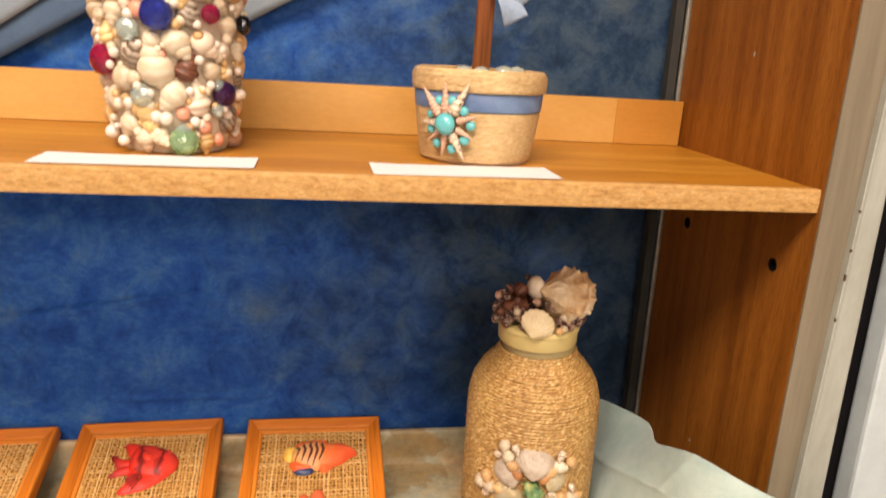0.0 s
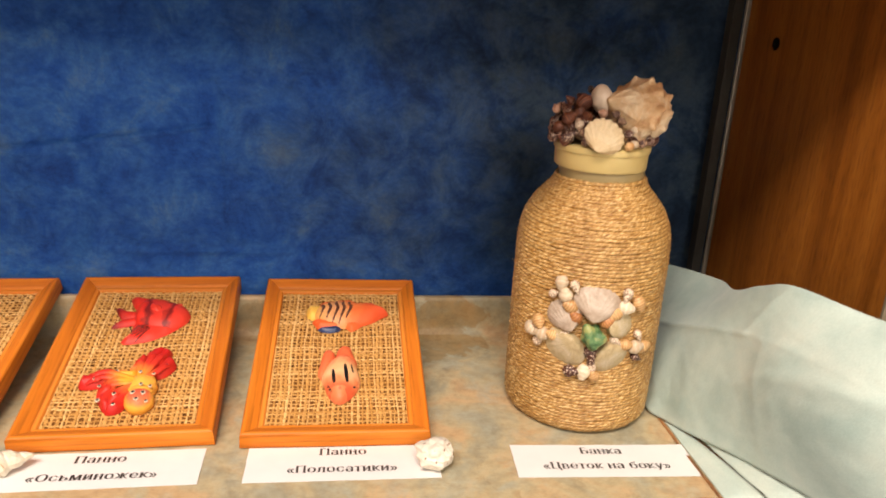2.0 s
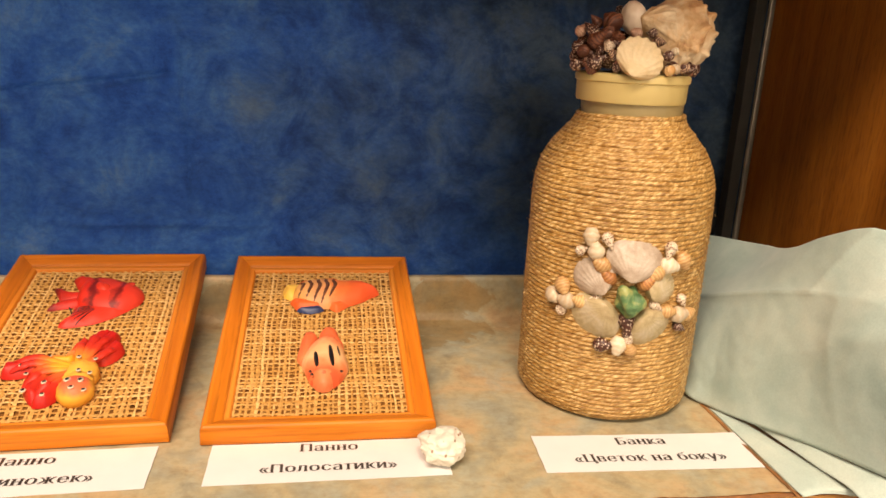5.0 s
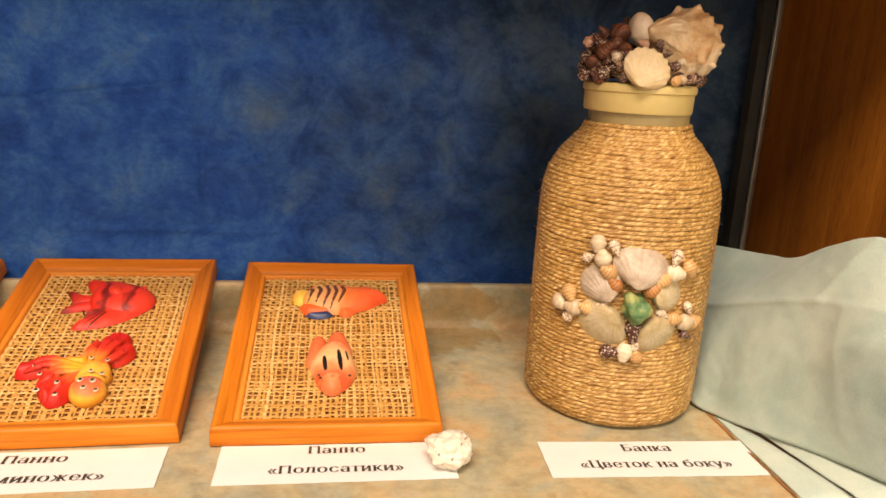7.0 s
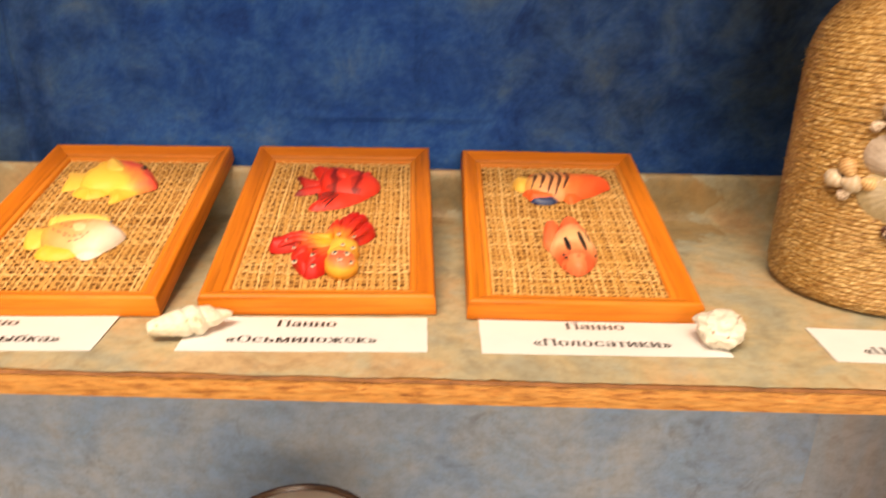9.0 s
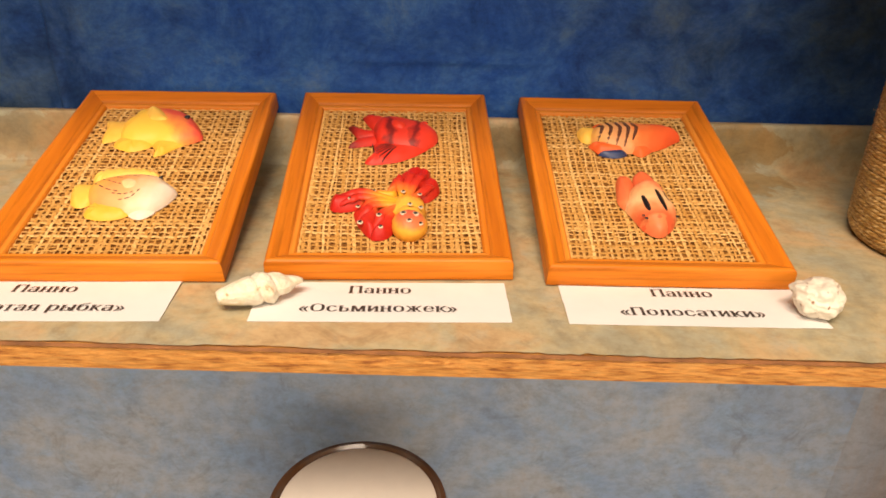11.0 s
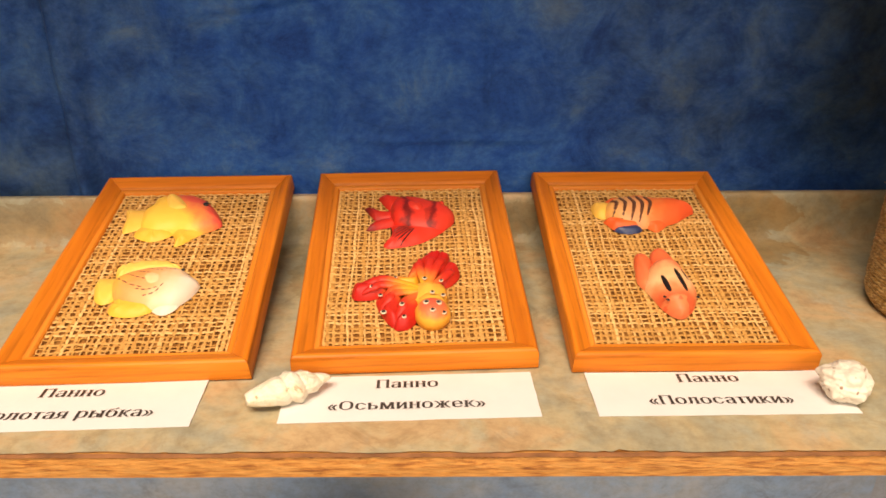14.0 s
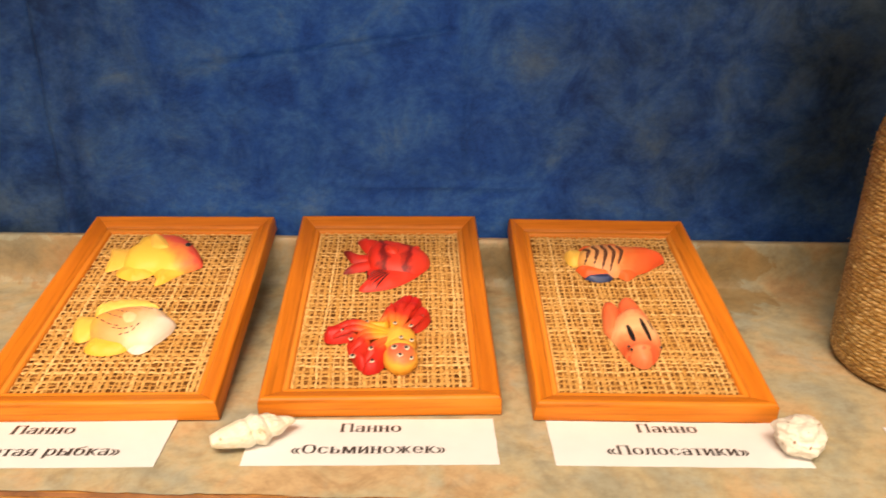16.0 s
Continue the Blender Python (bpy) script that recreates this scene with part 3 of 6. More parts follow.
def tapered_post(x0, x1, y0, y1, z0, z1, bevel, taper):
    """A post whose outer side leans in towards its top."""
    bm = box(x0, x1, y0, y1, z0, z1, bevel)
    for v in bm.verts:
        if v.co.x > (x0 + x1) / 2:
            v.co.x -= taper * v.co.z
    return bm


part("post", tapered_post(0, 0.0196, 0.0, 0.012, -1.2, 0.65, 0.0022, 0.0262), WHITE_WORN, post)
part("inner_lip", box(-0.0009, 0.0012, -0.0012, 0.0072, -1.2, 0.65, 0.0005), WHITE_WORN, post)
for cz, tall in ((0.002, 0.005), (0.022, 0.0022), (-0.03, 0.003), (0.05, 0.002)):
    part("chip", box(-0.0011, 0.0002, -0.0013, 0.0002, cz - tall / 2, cz + tall / 2, 0.0003), RIM_BROWN, post, "dark chip in the enamel")
gap = structure("dark_gap_strip", box(-0.03, 0.012, 0.0, 0.005, -1.2, 0.65), DARK, "dark gap beside the cabinet post")
gap.matrix_basis = pose(0.4615, 0.019, 0.3, 0, -1.7)
door = structure("door_1", box(0.0, 0.44, -0.007, 0.0125, -1.2, 0.65, 0.003), WHITE_PAINT, "white-enamelled cabinet door leaf")
door.matrix_basis = pose(0.4695, 0.005, 0.3, 0, -1.7)

structure("cabinet_side_left", box(XL - 0.018, XL, 0, 0.29, -0.9, 0.95), VENEER, "teak-veneered cabinet side")
structure("cabinet_top", box(XL, XR + 0.03, 0, 0.29, 0.95, 0.97), VENEER, "teak-veneered cabinet top")
structure("cabinet_back", box(XL, 0.46, 0.291, 0.3, -0.9, 0.95), BOARD, "brown fibreboard cabinet back")


def worn_edge_strip(x0, x1, y, z0, z1, wear, seed, n=420):
    """A front edge strip with a chipped upper arris."""
    verts, faces = [], []
    for i in range(n + 1):
        x = x0 + (x1 - x0) * i / n
        c = max(0.0, nz(x * 55, seed) * 0.9 + nz(x * 190, seed + 3) * 0.5 - 0.12) * wear
        verts += [(x, y + 0.004, z0), (x, y, z0 + 0.0008), (x, y - 0.0004 + nz(x * 90, seed + 9) * 0.0003, (z0 + z1) / 2), (x, y + c * 0.4, z1 - 0.0012 - c), (x, y + 0.001 + c * 0.9, z1 - c * 0.35), (x, y + 0.006, z1)]
    for i in range(n):
        for k in range(5):
            a = i * 6 + k
            faces.append((a, a + 6, a + 7, a + 1))
    return mesh_from("edge_strip", verts, faces, False)


def board(name, x0, x1, y0, y1, z0, z1, top, edge, wear, seed, label):
    t = thing(name, pose(0, 0, 0), label, "shelf")
    part("board", box(x0, x1, y0 + 0.0045, y1, z0 + 0.0005, z1 - 0.0005), top, t)
    part("edge_strip", worn_edge_strip(x0, x1, y0, z0, z1, wear, seed), edge, t, "chipped front edge strip")
    return t


US_Y, US_Z0, US_Z1 = 0.014, 0.3455, 0.3625
upper = board("upper_shelf", XL, 0.407, US_Y, 0.24, US_Z0, US_Z1, SHELF_TOP, EDGE_UP, 0.0015, 2.0, "orange wooden upper shelf with a pale chipped front edge")
lower = board("lower_shelf", XL, 0.4136, 0.0, 0.262, -0.0145, -0.001, SHELF_TOP, EDGE_LOW, 0.0035, 7.0, "orange wooden shelf with a splintered front edge under paper")
LOW_Z = -0.41
bottom = board("bottom_shelf", XL, 0.421, 0.0, 0.262, LOW_Z - 0.016, LOW_Z - 0.001, SHELF_TOP, EDGE_LOW, 0.002, 4.0, "orange wooden bottom shelf below the papered one")

ledge_u = thing("upper_back_ledge", pose(0, 0, 0), "pale wooden ledge along the back of the upper shelf", "ledge")
part("ledge_board", box(XL, 0.3378, 0.2265, 0.239, US_Z1, 0.4045, 0.0002), MAPLE, ledge_u)
part("ledge_board", box(0.338, 0.4045, 0.2263, 0.2388, US_Z1, 0.4045, 0.0002), LEDGE_END, ledge_u, "orange end piece of the ledge")


def splinter_line(x0, x1, n=700):
    """A dark torn line of old veneer along the front arris."""
    verts, faces = [], []
    for i in range(n + 1):
        x = x0 + (x1 - x0) * i / n
        h = max(0.00002, 0.0018 * nz(x * 90, 4) + 0.0012 * (nz(x * 26, 4) - 0.35) + 0.0016 * nz(x * 420, 6))
        d = 0.0006 + 0.0005 * nz(x * 200, 2)
        verts += [(x, -d, -0.0012 - h), (x, -d - 0.0003, -0.0012), (x, 0.0014, -0.0006)]
    for i in range(n):
        a = i * 3
        faces += [(a, a + 3, a + 4, a + 1), (a + 1, a + 4, a + 5, a + 2)]
    return mesh_from("splintered_arris", verts, faces, False)


part("splintered_arris", splinter_line(XL, XR), plain("dark_splintered_wood", (0.33, 0.135, 0.045), 0.8, amt=0.3), lower, "dark splintered upper arris")


def paper_edge(x):
    return 0.0012 + 0.0016 * nz(x * 40, 3.3) + 0.001 * nz(x * 150, 8.1) + (0.004 if -0.03 < x < 0.01 else 0) * max(0, nz(x * 120, 1))


def paper_sheet(u, v):
    x = XL + (0.413 - XL) * u
    b = 0.2473 + SKEW * x
    pts = [(paper_edge(x), 0.0), (0.05, 0.0), (0.12, 0.0), (0.19, 0.0), (b - 0.01, 0.0006), (b - 0.003, 0.003), (b - 0.0006, 0.009), (b - 0.0002, 0.025), (b, 0.0392), (b + 0.0013, 0.0407), (b + 0.0053, 0.0409)]
    k = v * (len(pts) - 1)
    i = min(int(k), len(pts) - 2)
    y = pts[i][0] + (pts[i + 1][0] - pts[i][0]) * (k - i)
    z = pts[i][1] + (pts[i + 1][1] - pts[i][1]) * (k - i)
    return (x, y, z + 0.0001 + 0.0003 * max(0, nz(x * 14, y * 22, 5)))


ledge_l = thing("lower_back_ledge", pose(0, 0, 0), "wooden ledge under the mottled paper at the back", "ledge")
bm = box(XL, 0.395, 0.2486, 0.253, -0.001, 0.0402)
for v in bm.verts:
    v.co.y += SKEW * v.co.x
part("ledge_board", bm, MAPLE, ledge_l)
shelf_paper = structure("shelf_paper", grid_mesh("shelf_paper", 330, 40, paper_sheet), PAPER, "mottled grey-green and ochre paper covering the shelf and ledge")


# ---------------------------------------------------------------- the blue cloth and the drapes
def step(a, b, x):
    t = min(1.0, max(0.0, (x - a) / (b - a)))
    return t * t * (3 - 2 * t)


def blue_sheet(u, v):
    x = XL + (0.458 - XL) * (1 - (1 - u) ** 1.35)
    z = 0.034 + 0.8 * v ** 1.4
    y = BACK + SKEW * x
    y += 0.0022 * nz(x * 9, z * 7, 1.5) + 0.0011 * nz(x * 30, z * 42, 4.0) + 0.0005 * abs(nz(x * 55, z * 60, 8.0))
    # a flat pleat, wider towards its top
    left, right = -0.356 + 0.002 * nz(z * 20, 3), -0.346 + 0.115 * (z - 0.05) + 0.002 * nz(z * 24, 5)
    y -= 0.0085 * step(left - 0.003, left + 0.002, x) * (1 - step(right - 0.006, right + 0.004, x))
    y += 0.002 * math.exp(-((x - right - 0.008) / 0.006) ** 2)
    # a soft fold that slants, and a wedge-shaped one that narrows to its end
    y -= 0.0035 * math.exp(-((x + 0.142 - 0.32 * (z - 0.153)) / 0.009) ** 2) * (1 - step(0.15, 0.2, z))
    top, low = 0.1835 + 0.15 * (x + 0.149), 0.17 + 0.29 * (x + 0.146)
    if x < -0.054 and low - 0.001 < z < top + 0.003:
        y -= 0.006 * step(-0.3, -0.18, x) * (1 - step(top, top + 0.0025, z)) * min(1.0, max(0.0, (z - low) / max(0.001, top - low)))
    # narrow creases
    y -= 0.0036 * math.exp(-((x + 0.045 + 0.02 * (z - 0.15) + 0.0015 * nz(z * 30, 6)) / 0.0018) ** 2) * step(0.095, 0.11, z) * (1 - step(0.21, 0.23, z))
    for zc, slope, xa, xb, amp in ((0.081, 0.0, -0.17, 0.03, 0.0025), (0.199, -0.12, -0.045, 0.02, 0.0022), (0.168, 0.01, -0.29, -0.17, 0.0022), (0.47, 0.2, 0.02, 0.3, 0.002), (0.115, 0.12, 0.06, 0.2, 0.0016), (0.25, -0.1, 0.1, 0.26, 0.0018)):
        if xa < x < xb:
            w = math.sin(math.pi * (x - xa) / (xb - xa))
            y -= amp * w * math.exp(-((z - zc - slope * (x - xa) - 0.002 * nz(x * 22, zc)) / 0.0032) ** 2)
    return (x, y, z)


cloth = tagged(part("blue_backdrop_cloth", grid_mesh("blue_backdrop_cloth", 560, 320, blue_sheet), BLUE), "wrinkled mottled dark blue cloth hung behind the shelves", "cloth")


def low_paper(u, v):
    x = XL + (0.412 - XL) * u
    pts = [(0.003, 0.0), (0.08, 0.0), (0.16, 0.0), (0.23, 0.0), (0.2425, 0.004), (0.246, 0.016), (0.246, 0.1), (0.246, 0.2), (0.246, 0.3), (0.246, LOW_TOP - LOW_Z)]
    k = v * (len(pts) - 1)
    i = min(int(k), len(pts) - 2)
    y = pts[i][0] + (pts[i + 1][0] - pts[i][0]) * (k - i)
    z = pts[i][1] + (pts[i + 1][1] - pts[i][1]) * (k - i)
    w = min(1.0, z / 0.02)
    return (x, y + w * 0.001 * nz(x * 6, z * 6, 9), LOW_Z + z + 0.0003)


LOW_TOP = -0.0175
structure("lower_back_paper", grid_mesh("lower_back_paper", 200, 45, low_paper), PAPER_LOW, "mottled blue-grey paper over the bottom shelf and up its back")


def low_strip(u, v):
    x, z = 0.314 + 0.096 * u, LOW_Z + 0.02 + (LOW_TOP - LOW_Z - 0.02) * v
    return (x, 0.2443 + 0.0003 * nz(x * 20, z * 8, 2) + 0.004 * max(0.0, 1 - u * 5), z)


GREY_PAPER = painted_paper("mottled_grey_brown_paper", (0.31, 0.37, 0.46), (0.38, 0.41, 0.46), (0.44, 0.42, 0.42), (0.35, 0.43, 0.53), 11, (1, 1, 0.25))
structure("lower_back_strip", grid_mesh("lower_back_strip", 60, 30, low_strip, 0.0006), GREY_PAPER, "grey-brown paper strip at the end of the lower back")


def drape(name, p0, p1, q0, q1, label, cloth_stuff):
    """A soft band of cloth between two sloping edges."""
    p0, p1, q0, q1 = map(Vector, (p0, p1, q0, q1))

    def fn(u, v):
        a, b = p0.lerp(p1, u), q0.lerp(q1, u)
        c = a.lerp(b, v)
        c.y -= 0.003 * math.sin(v * 9 + u * 2) + 0.0015 * nz(u * 6, v * 6, 3) + 0.002
        return c

    return tagged(part(name, grid_mesh(name, 50, 24, fn, 0.0006), cloth_stuff), label, "cloth")


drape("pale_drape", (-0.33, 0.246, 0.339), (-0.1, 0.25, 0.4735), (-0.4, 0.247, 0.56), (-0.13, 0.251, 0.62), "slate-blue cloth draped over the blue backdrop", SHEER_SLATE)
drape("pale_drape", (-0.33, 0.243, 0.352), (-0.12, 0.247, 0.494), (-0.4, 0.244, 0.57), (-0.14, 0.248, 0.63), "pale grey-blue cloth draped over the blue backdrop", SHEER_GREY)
drape("pale_drape", (-0.03, 0.25, 0.438), (0.1, 0.253, 0.509), (-0.06, 0.251, 0.6), (0.06, 0.254, 0.64), "pale grey-blue cloth draped over the blue backdrop", SHEER_GREY)


# the green tulle beside the bottle
def bez(pts, t):
    n = len(pts) - 1
    k = min(max(t, 0), 1) * n
    i = min(int(k), n - 1)
    f = k - i
    p = [Vector(pts[max(0, min(n, j))]) for j in (i - 1, i, i + 1, i + 2)]
    return 0.5 * ((2 * p[1]) + (p[2] - p[0]) * f + (2 * p[0] - 5 * p[1] + 4 * p[2] - p[3]) * f * f + (3 * p[1] - p[0] - 3 * p[2] + p[3]) * f ** 3)


FOOT = [(0.34, 0.225, 0.004), (0.328, 0.17, 0.002), (0.314, 0.115, 0.002), (0.322, 0.093, 0.002), (0.331, 0.068, 0.006), (0.346, 0.03, 0.013), (0.363, -0.012, 0.018), (0.397, -0.052, 0.01), (0.47, -0.085, -0.02)]
FOLD = [(0.345, 0.23, 0.046), (0.341, 0.19, 0.05), (0.339, 0.15, 0.061), (0.339, 0.115, 0.076), (0.341, 0.08, 0.09), (0.344, 0.04, 0.104), (0.35, 0.0, 0.112), (0.378, -0.055, 0.11), (0.46, -0.095, 0.085)]
RISE = [(0.352, 0.236, 0.088), (0.368, 0.207, 0.0925), (0.383, 0.16, 0.0985), (0.363, 0.1015, 0.113), (0.357, 0.06, 0.133), (0.36, 0.026, 0.1462), (0.389, -0.016, 0.142), (0.434, -0.06, 0.1385), (0.52, -0.1, 0.134)]


def tulle(u, v):
    """Two panels of cloth that meet in a creased fold line; v runs from the back to the front."""
    a, b, c = bez(FOOT, v), bez(FOLD, v), bez(RISE, v)
    low, high = u < 0.6, u >= 0.6
    q = a.lerp(b, u / 0.6) if low else b.lerp(c, (u - 0.6) / 0.4)
    # towards the front the crease eases into one soft slope
    ease = step(0.42, 0.78, v)
    mid = (b - 0.16 * a - 0.36 * c) / 0.48
    q = q.lerp(a * (1 - u) ** 2 + mid * (2 * u * (1 - u)) + c * u * u, ease)
    hump = math.sin(math.pi * u / 0.6) if low else 0.5 * math.sin(math.pi * (u - 0.6) / 0.4)
    out = 0.006 * hump * (low - 0.8 * high) * (1 - ease)
    out += 0.0032 * math.exp(-abs(u - 0.6) / 0.03) * (1 - 0.8 * ease)
    out += 0.0014 * math.exp(-abs(v - 0.61 - 0.03 * (u - 0.8)) / 0.012) * high
    out += 0.0012 * math.exp(-abs(v - 0.7 + 0.05 * u) / 0.014) * low * min(1, u * 3)
    out += 0.0018 * math.exp(-((u - 0.1 - 0.9 * (v - 0.37)) / 0.05) ** 2) * low
    out += 0.0012 * nz(u * 4, v * 9, 7) + 0.0005 * nz(u * 16, v * 30, 3)
    return q + Vector((-0.75, -0.25, 0.45)) * out


tulle_cloth = thing("tulle_cloth", pose(0, 0, 0), "pale grey-green tulle bunched up on the shelf beside the bottle", "cloth")
part("main_fold", grid_mesh("main_fold", 80, 120, tulle, 0.0006), SHEER, tulle_cloth)


def flap(name, left, right):
    def fn(u, v):
        q = bez(left, v).lerp(bez(right, v), u)
        q.z += 0.002 * math.sin(math.pi * u) * min(1, 3 * v) + 0.0004 * nz(u * 5, v * 9, 4)
        return q

    part(name, grid_mesh(name, 24, 50, fn, 0.0005), SHEER, tulle_cloth)


def tear(u, v):
    q = bez([(0.3185, 0.1, 0.0009), (0.32, 0.05, 0.0009), (0.3215, 0.006, 0.0009), (0.324, -0.0024, -0.001)], v)
    q.x += (u - 0.5) * (0.0022 + 0.0012 * nz(v * 22, 3)) + 0.0006 * nz(v * 15, 8)
    return q


part("torn_edge", grid_mesh("torn_edge", 3, 90, tear, 0.0002), plain("bare_brown_wood", (0.36, 0.15, 0.04), 0.7, amt=0.3), shelf_paper, "brown wood bared along a tear in the paper")
flap("under_fold", [(0.321, 0.094, 0.0012), (0.322, 0.05, 0.0012), (0.3235, 0.006, 0.0012), (0.326, -0.0022, -0.0006)], [(0.333, 0.07, 0.003), (0.342, 0.035, 0.004), (0.352, 0.0, 0.004), (0.36, -0.004, -0.001)])
flap("middle_fold", [(0.3345, 0.079, 0.0045), (0.339, 0.05, 0.0052), (0.345, 0.016, 0.006), (0.352, -0.012, 0.004), (0.362, -0.03, -0.022)], [(0.336, 0.066, 0.008), (0.349, 0.028, 0.0125), (0.366, -0.012, 0.0165), (0.384, -0.03, 0.014), (0.4, -0.042, -0.012)])


# ---------------------------------------------------------------- shells
def snail_mesh(name, turns=4.0, wide=0.36, belly=0.3, canal=0.12, bulge=0.22, knob=0.0, knobs=9, seg=20, rows=34, tip=0.03, bare=0.06):
    """A spired shell, one long, apex up: a spindle with a spiral suture and, at will, knobs along the whorls."""
    verts, faces = [], []
    for i in range(rows + 1):
        z = i / rows
        if z < belly:
            f = z / belly
            r0 = canal + (1 - canal) * math.sin(f * math.pi / 2) ** 0.8
        else:
            f = (z - belly) / (1 - belly)
            r0 = (1 - f) ** 0.9 * (1 - tip) + tip
        for k in range(seg):
            th = 2 * math.pi * k / seg
            t = (z ** 0.72) * turns - th / (2 * math.pi)
            w = t - math.floor(t)
            suture = 1 - bulge * (1 - math.sin(math.pi * w) ** 0.55)
            if z < max(bare, belly * 0.6):
                suture = 1 + (suture - 1) * (z / max(bare, belly * 0.6)) ** (3 if bare > 0.1 else 1)
            kn = 1 + knob * (0.6 + 0.8 * abs(nz(th * 1.3, z * 7))) * max(0.0, math.sin(th * knobs + z * 3)) ** 2 * math.exp(-((w - 0.55) / 0.22) ** 2) * (1 if z > bare else 0)
            if knob:
                kn *= 1 + 0.05 * nz(math.cos(th) * 3, math.sin(th) * 3, z * 7)
            r = wide * r0 * suture * kn
            verts.append((r * math.cos(th), r * math.sin(th) * 0.92, z))
    for i in range(rows):
        for k in range(seg):
            a, b = i * seg + k, i * seg + (k + 1) % seg
            faces.append((a, b, b + seg, a + seg))
    faces.append(tuple(reversed(range(seg))))
    faces.append(tuple(range(rows * seg, (rows + 1) * seg)))
    return mesh_from(name, verts, faces)


def clam_mesh(name, ribs=30, depth=0.3, rib=0.012, nu=96, nv=14, scallop=0.0):
    """Half a bivalve, one wide: growth rings that all pass through the hinge at the origin, fan along +y, dome along +z."""
    def fn(u, v):
        a = 2 * math.pi * u - math.pi / 2
        x, y = 0.5 * v * math.cos(a), 0.43 * v * (1 + math.sin(a))
        ang = math.atan2(y, x) if v > 0 else math.pi / 2
        wave = math.cos(ang * ribs)
        k = 1 + scallop * wave * v
        z = depth * (1 - v ** 1.9) + rib * wave * v * (0.3 + 0.7 * (1 + math.sin(a)) / 2)
        return (x * k, y * k, max(0.0, z) if v < 1 else 0.0)

    return grid_mesh(name, nu, nv, fn)


def blob_mesh(name, sx, sy, sz, rough=0.0, sub=3, seed=0.0, freq=2.5):
    bm = bmesh.new()
    bmesh.ops.create_icosphere(bm, subdivisions=sub, radius=1)
    for v in bm.verts:
        d = 1 + rough * nz(v.co.x * freq + seed, v.co.y * freq, v.co.z * freq)
        v.co = Vector((v.co.x * sx * d, v.co.y * sy * d, v.co.z * sz * d))
    return bm_mesh(name, bm, True)


SNAIL = snail_mesh("snail_shell", 4, 0.36, 0.34, 0.4)
ROUND = snail_mesh("round_shell", 2.6, 0.5, 0.4, 0.7, 0.3, tip=0.12)
SPIRE = snail_mesh("spire_shell", 6, 0.2, 0.15, 0.5, 0.34)
TURBAN = snail_mesh("turban_shell", 4, 0.4, 0.36, 0.4, 0.28, 0.06, 4)
def periwinkle_mesh(name):
    """A round snail shell of three shrinking whorls, one long, apex up."""
    bm = bmesh.new()
    for r, x, z, sq in ((0.42, 0.0, 0.4, 0.95), (0.27, 0.06, 0.72, 0.85), (0.15, 0.09, 0.9, 0.9)):
        got = bmesh.ops.create_icosphere(bm, subdivisions=3, radius=r)
        for v in got["verts"]:
            v.co = Vector((v.co.x + x, v.co.y * 0.95, v.co.z * sq + z + 0.12 * v.co.x * r))
    return bm_mesh(name, bm, True)


PERI = periwinkle_mesh("periwinkle_shell")
PLUMP = snail_mesh("plump_shell", 2.0, 0.46, 0.52, 0.5, 0.06, tip=0.34)
PETAL = clam_mesh("clam_shell", 36, 0.36, 0.008)
BALL = blob_mesh("bead", 1, 1, 1, 0, 3)
GEMB = blob_mesh("gem", 1, 1, 0.7, 0.05, 2, 3)
GEMF = blob_mesh("cut_gem", 1, 1, 0.75, 0.0, 2, 3)
GEMF.shade_flat()


def frame_on(p, normal, spin=0.0, s=1.0, lean=0.0):
    """A pose at p with +z along normal, turned by spin degrees about it and then leaned over."""
    q = Vector(normal).to_track_quat("Z", "Y").to_matrix().to_4x4()
    return Matrix.Translation(p) @ q @ pose(0, 0, 0, 0, 0, spin) @ pose(0, 0, 0, lean) @ Matrix.Scale(s, 4)


